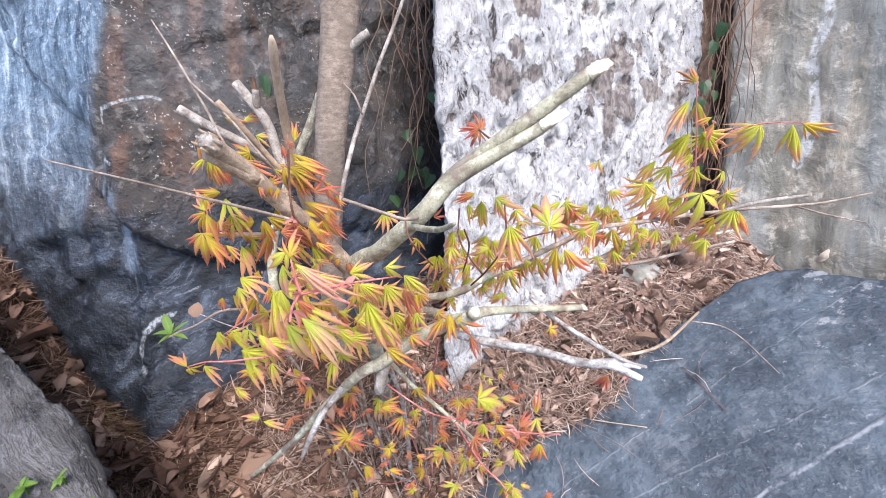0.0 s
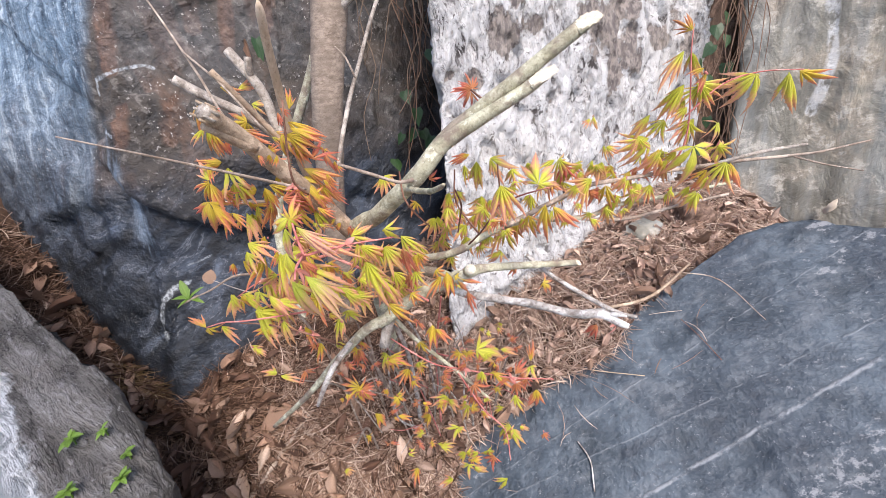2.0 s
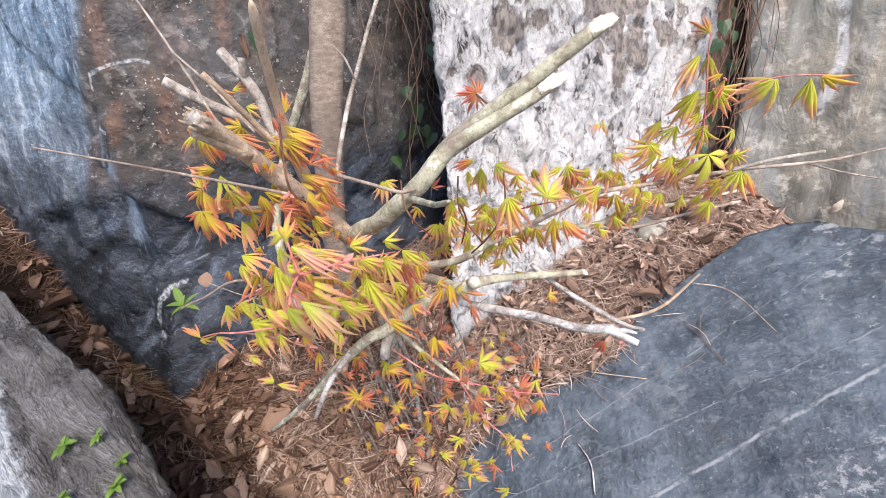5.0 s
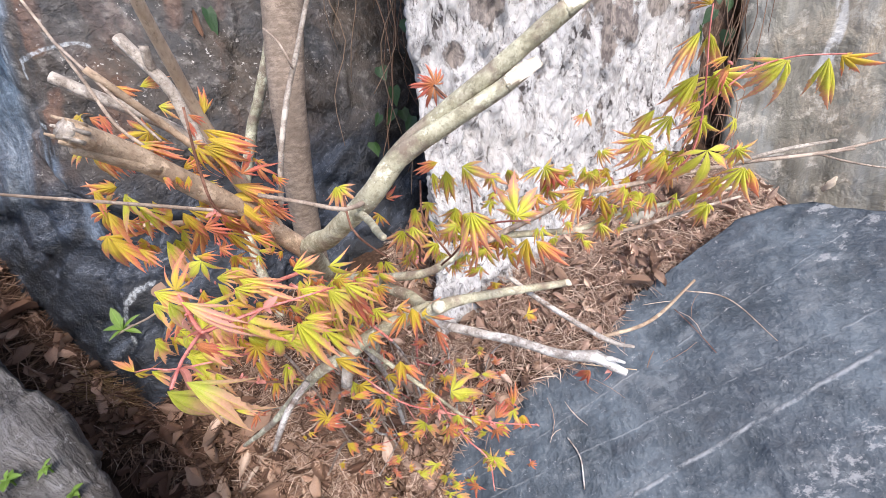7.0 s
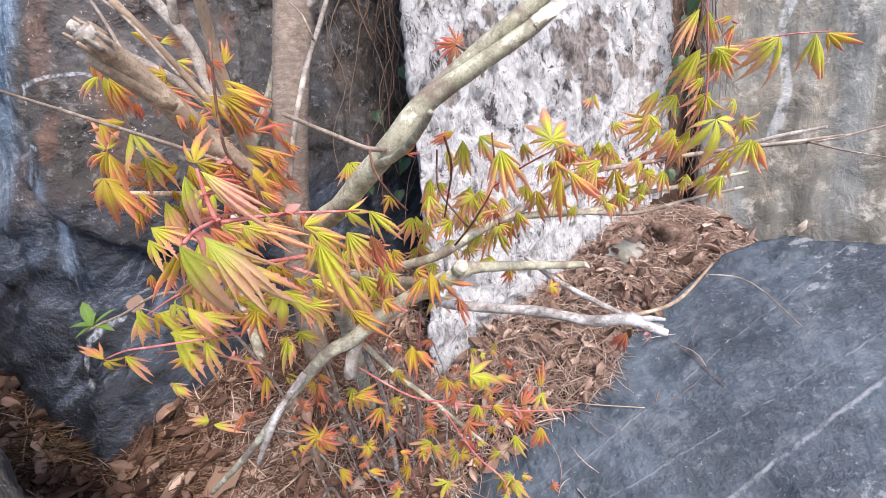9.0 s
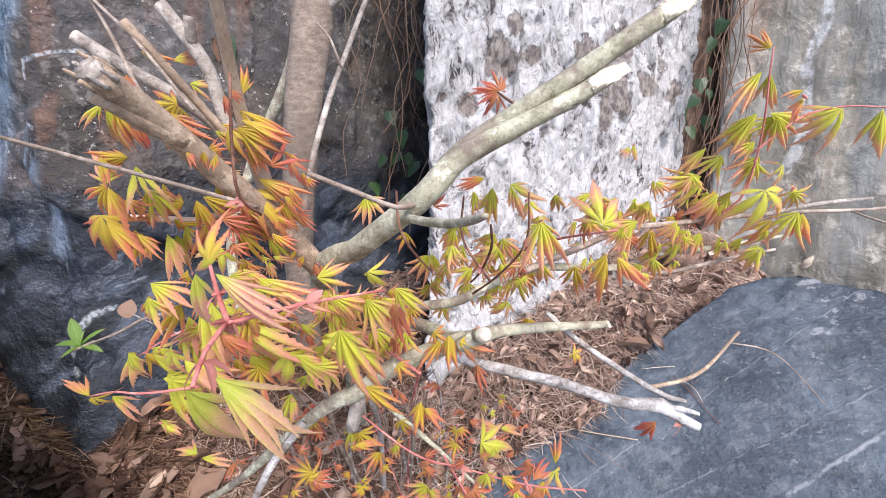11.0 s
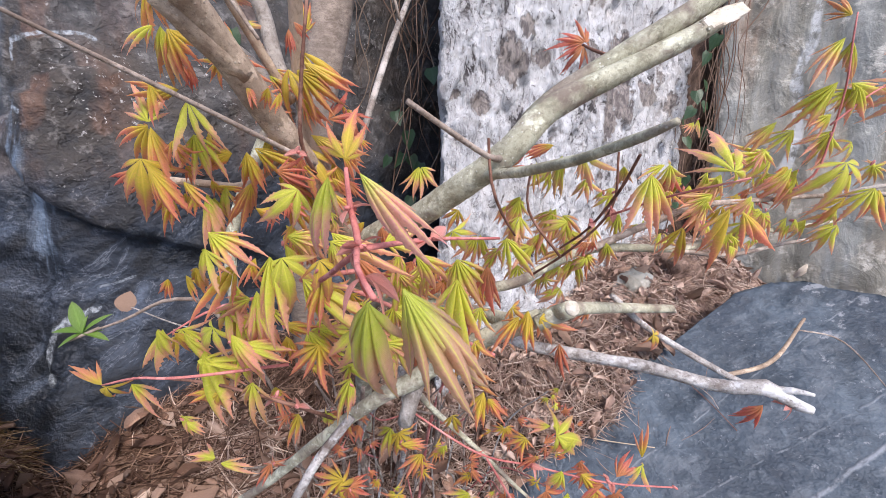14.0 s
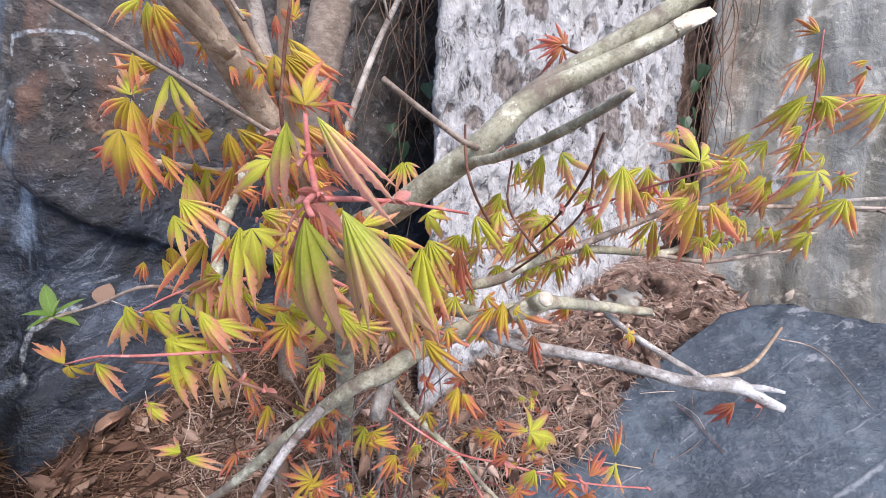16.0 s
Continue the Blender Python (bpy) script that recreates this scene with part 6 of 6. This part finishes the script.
part("stem", tube(bmesh.new(), [(-0.2, 0.36, 0.46, 0.001), (-0.28, 0.4, 0.445, 0.0008), (-0.355, 0.44, 0.44, 0.0006)], 5), M_STEM, seedling)

# ---- climbers in the clefts ----
ivy_rng = random.Random(31)


def ivy_leaf_mesh(seed):
    rng = random.Random(seed)
    verts, uvs = [(0, 0, 0)], [(0.5, 0.2)]
    outline = ((0, -0.12), (0.3, -0.25), (0.48, 0.05), (0.38, 0.4), (0.2, 0.65), (0, 1.0), (-0.2, 0.65), (-0.38, 0.4), (-0.48, 0.05), (-0.3, -0.25))
    for x, y in outline:
        verts.append((x * rng.uniform(0.9, 1.1), y, -0.18 * abs(x) - 0.15 * y * y))
        uvs.append((0.5 + x, 0.2 + 0.3 * abs(y)))
    faces = [(0, 1 + k, 1 + (k + 1) % 10) for k in range(10)]
    me = bpy.data.meshes.new("leaf")
    me.from_pydata(verts, [], faces)
    layer = me.uv_layers.new(name="UVMap")
    for lp in me.loops:
        layer.data[lp.index].uv = uvs[lp.vertex_index]
    me.materials.append(M_IVY)
    return me


IVY = [ivy_leaf_mesh(k) for k in range(3)]


def climber(line, leaves, size, label):
    """A thin vine through the points with leaves at the places given."""
    vine = tagged(new("ivy_vine"), label, "vine", "ivy in the clefts")
    part("stem", tube(bmesh.new(), [(*p, 0.0022) for p in line], 6, 0.02), M_ROOT, vine)
    for x, y, z in leaves:
        ob = new("leaf", ivy_rng.choice(IVY))
        ob.parent = vine
        ob.matrix_local = pose(x, y, z, 60 + ivy_rng.uniform(-25, 25), ivy_rng.uniform(-30, 30), ivy_rng.uniform(-50, 50)) @ pose(0, 0, 0, 0, 0, 180) @ Matrix.Scale(size * ivy_rng.uniform(0.8, 1.2), 4)
    return vine


climber([(-0.1, 1.0, 0.3), (-0.09, 1.03, 0.48), (-0.06, 1.05, 0.6), (-0.03, 1.1, 0.8), (-0.02, 1.2, 1.2)],
        [(-0.108, 1.02, 0.495), (-0.03, 1.05, 0.475), (-0.05, 1.06, 0.49), (-0.075, 1.04, 0.5), (-0.01, 0.98, 0.7), (-0.09, 1.05, 0.6), (-0.06, 1.0, 0.56), (-0.13, 1.0, 0.43), (-0.05, 1.0, 0.4)], 0.036, "ivy vine with dark green leaves in the cleft")
climber([(0.84, 1.2, 0.15), (0.86, 1.26, 0.4), (0.87, 1.32, 0.6), (0.9, 1.36, 0.8), (0.93, 1.45, 1.2)],
        [(0.85, 1.29, 0.69), (0.81, 1.25, 0.6), (0.92, 1.3, 0.58), (0.87, 1.24, 0.43), (0.88, 1.3, 0.72), (0.84, 1.27, 0.64), (0.9, 1.3, 0.66), (0.93, 1.33, 0.78), (0.87, 1.32, 0.8), (0.86, 1.28, 0.55), (0.98, 1.22, 0.52), (0.89, 1.33, 0.85), (0.84, 1.2, 0.35)], 0.04, "ivy vine with dark green leaves in the cleft")


def hanging_roots(name, count, box, seed, label, material=M_ROOT):
    """Thin dry roots that hang down a cleft, joined: nobody could count them."""
    rng = random.Random(seed)
    bm = bmesh.new()
    for _ in range(count):
        x, y = rng.uniform(*box[0]), rng.uniform(*box[1])
        z, low = rng.uniform(0.9, 1.2), rng.uniform(*box[2])
        pts = []
        for k in range(6):
            t = k / 5
            pts.append((x + rng.uniform(-0.045, 0.045), y - 0.28 * (z - low) * t + rng.uniform(-0.01, 0.01), z + (low - z) * t, 0.0022 - 0.0012 * t))
        tube(bm, pts, 4, 0.03, 0)
    return tagged(finish(name, bm, material), label, "roots", kind="stuff")


hanging_roots("hanging_roots", 12, ((-0.13, 0.0), (1.1, 1.22), (0.3, 0.75)), 3, "thin dry roots hanging down the dark cleft")
hanging_roots("hanging_roots", 6, ((-0.16, 0.01), (1.0, 1.12), (0.3, 0.7)), 8, "thin pale roots hanging down the dark cleft", M_PALEROOT)
hanging_roots("hanging_roots", 18, ((0.89, 0.95), (1.36, 1.46), (0.15, 0.6)), 4, "thin dry roots hanging down the dark cleft")

# stalks and twigs that lie about
def stalk(name, pts, material, label, r=0.0011):
    return tagged(finish(name, tube(bmesh.new(), [(*p, r) for p in pts], 6, 0.012, 0.1), material), label, "twig")


def lying(points, lift=0.004):
    out = []
    for x, y in points:
        p, n, _ = drop(x, y)
        out.append(tuple(p + n * lift))
    return out


stalk("dry_straw", lying([(0.24, 0.6), (0.33, 0.565), (0.43, 0.525)], 0.012), M_PALELEAF, "long pale straw lying on needles and slate")
stalk("dry_twig", lying([(0.545, 0.63), (0.56, 0.58), (0.577, 0.52)]), M_BROWNTWIG, "thin dry twig lying on the slate", 0.0008)
stalk("dry_twig", lying([(0.27, 0.44), (0.285, 0.4), (0.28, 0.35)]), M_DEAD, "pale twig in a tuft of needles on the slate", 0.0016)
stalk("dry_twig", lying([(-0.66, 0.5), (-0.5, 0.53), (-0.34, 0.54), (-0.2, 0.55)], 0.02), M_ROOT, "long brown strip of bark on the litter", 0.006)
stalk("dry_twig", lying([(-0.62, 0.44), (-0.48, 0.47), (-0.36, 0.52)], 0.02), M_ROOT, "long brown strip of bark on the litter", 0.006)
stalk("dry_twig", lying([(-0.45, 0.34), (-0.33, 0.4), (-0.24, 0.47)], 0.02), M_ROOT, "brown fallen stick on the litter", 0.006)
stalk("dry_twig", lying([(-0.27, 0.61), (-0.362, 0.504), (-0.454, 0.407), (-0.5, 0.36)], 0.022), M_TWIG, "long brown fallen stick on the litter", 0.0055)
stalk("dry_twig", lying([(-0.8, 0.58), (-0.77, 0.6), (-0.74, 0.6)], 0.012), M_ROOT, "short brown fallen stick", 0.004)
stalk("dry_twig", lying([(0.7, 0.86), (0.8, 0.9), (0.92, 0.9)], 0.02), M_TWIG, "thin dry twig on the litter", 0.0015)

needle_litter("needle_tuft", 60, ((0.25, 0.285), (0.35, 0.41)), "tuft of dry needles caught on the slate", 1.0, M_NEEDLE, 75)

# pale leaf against the right boulder, and the leaf caught on the dark one
pale = tagged(new("fallen_leaf", DRY[3].copy()), "pale folded dry leaf against the boulder", "leaf", "fallen leaves")
pale.data.materials[0] = M_WHITELEAF
pp, pn = onto(1.19, 0.2, tree_of([right_boulder]))
pale.matrix_world = Matrix.Translation(pp + pn * 0.03) @ pose(0, 0, 0, 78, 20, -25) @ Matrix.Diagonal((0.06, 0.05, 0.06, 1))
for lx, ly, lz in ((-0.424, 0.0, 0.74), (-0.44, 0.0, 0.72)):
    q, qn = onto(lx, lz, T_DARK)
    bit = tagged(new("caught_leaf", (IVY[0] if lx > -0.43 else DRY[1])), "leaf caught in a crack of the dark boulder", "leaf")
    bit.matrix_world = Matrix.Translation(q + qn * 0.008) @ pose(0, 0, 0, 75, 0, 12) @ pose(0, 0, 0, 0, 0, 180) @ Matrix.Diagonal((0.03, 0.055, 0.05, 1))
clod = rock_mesh([(x * 0.05, y * 0.04, z * 0.035 - 0.01 * x) for x in (-1, 1) for y in (-1, 1) for z in (-1, 1)], 0.012, 3)
roughen(clod, [((25, 25, 25), 0.012, "plain"), ((70, 70, 70), 0.005, "ridged")])
clod = tagged(finish("soil_clod", clod, M_CLOD), "brown clod of earth among the needles", "soil")
clod.matrix_world = pose(0.74, 0.98, drop(0.74, 0.98)[0].z + 0.02)
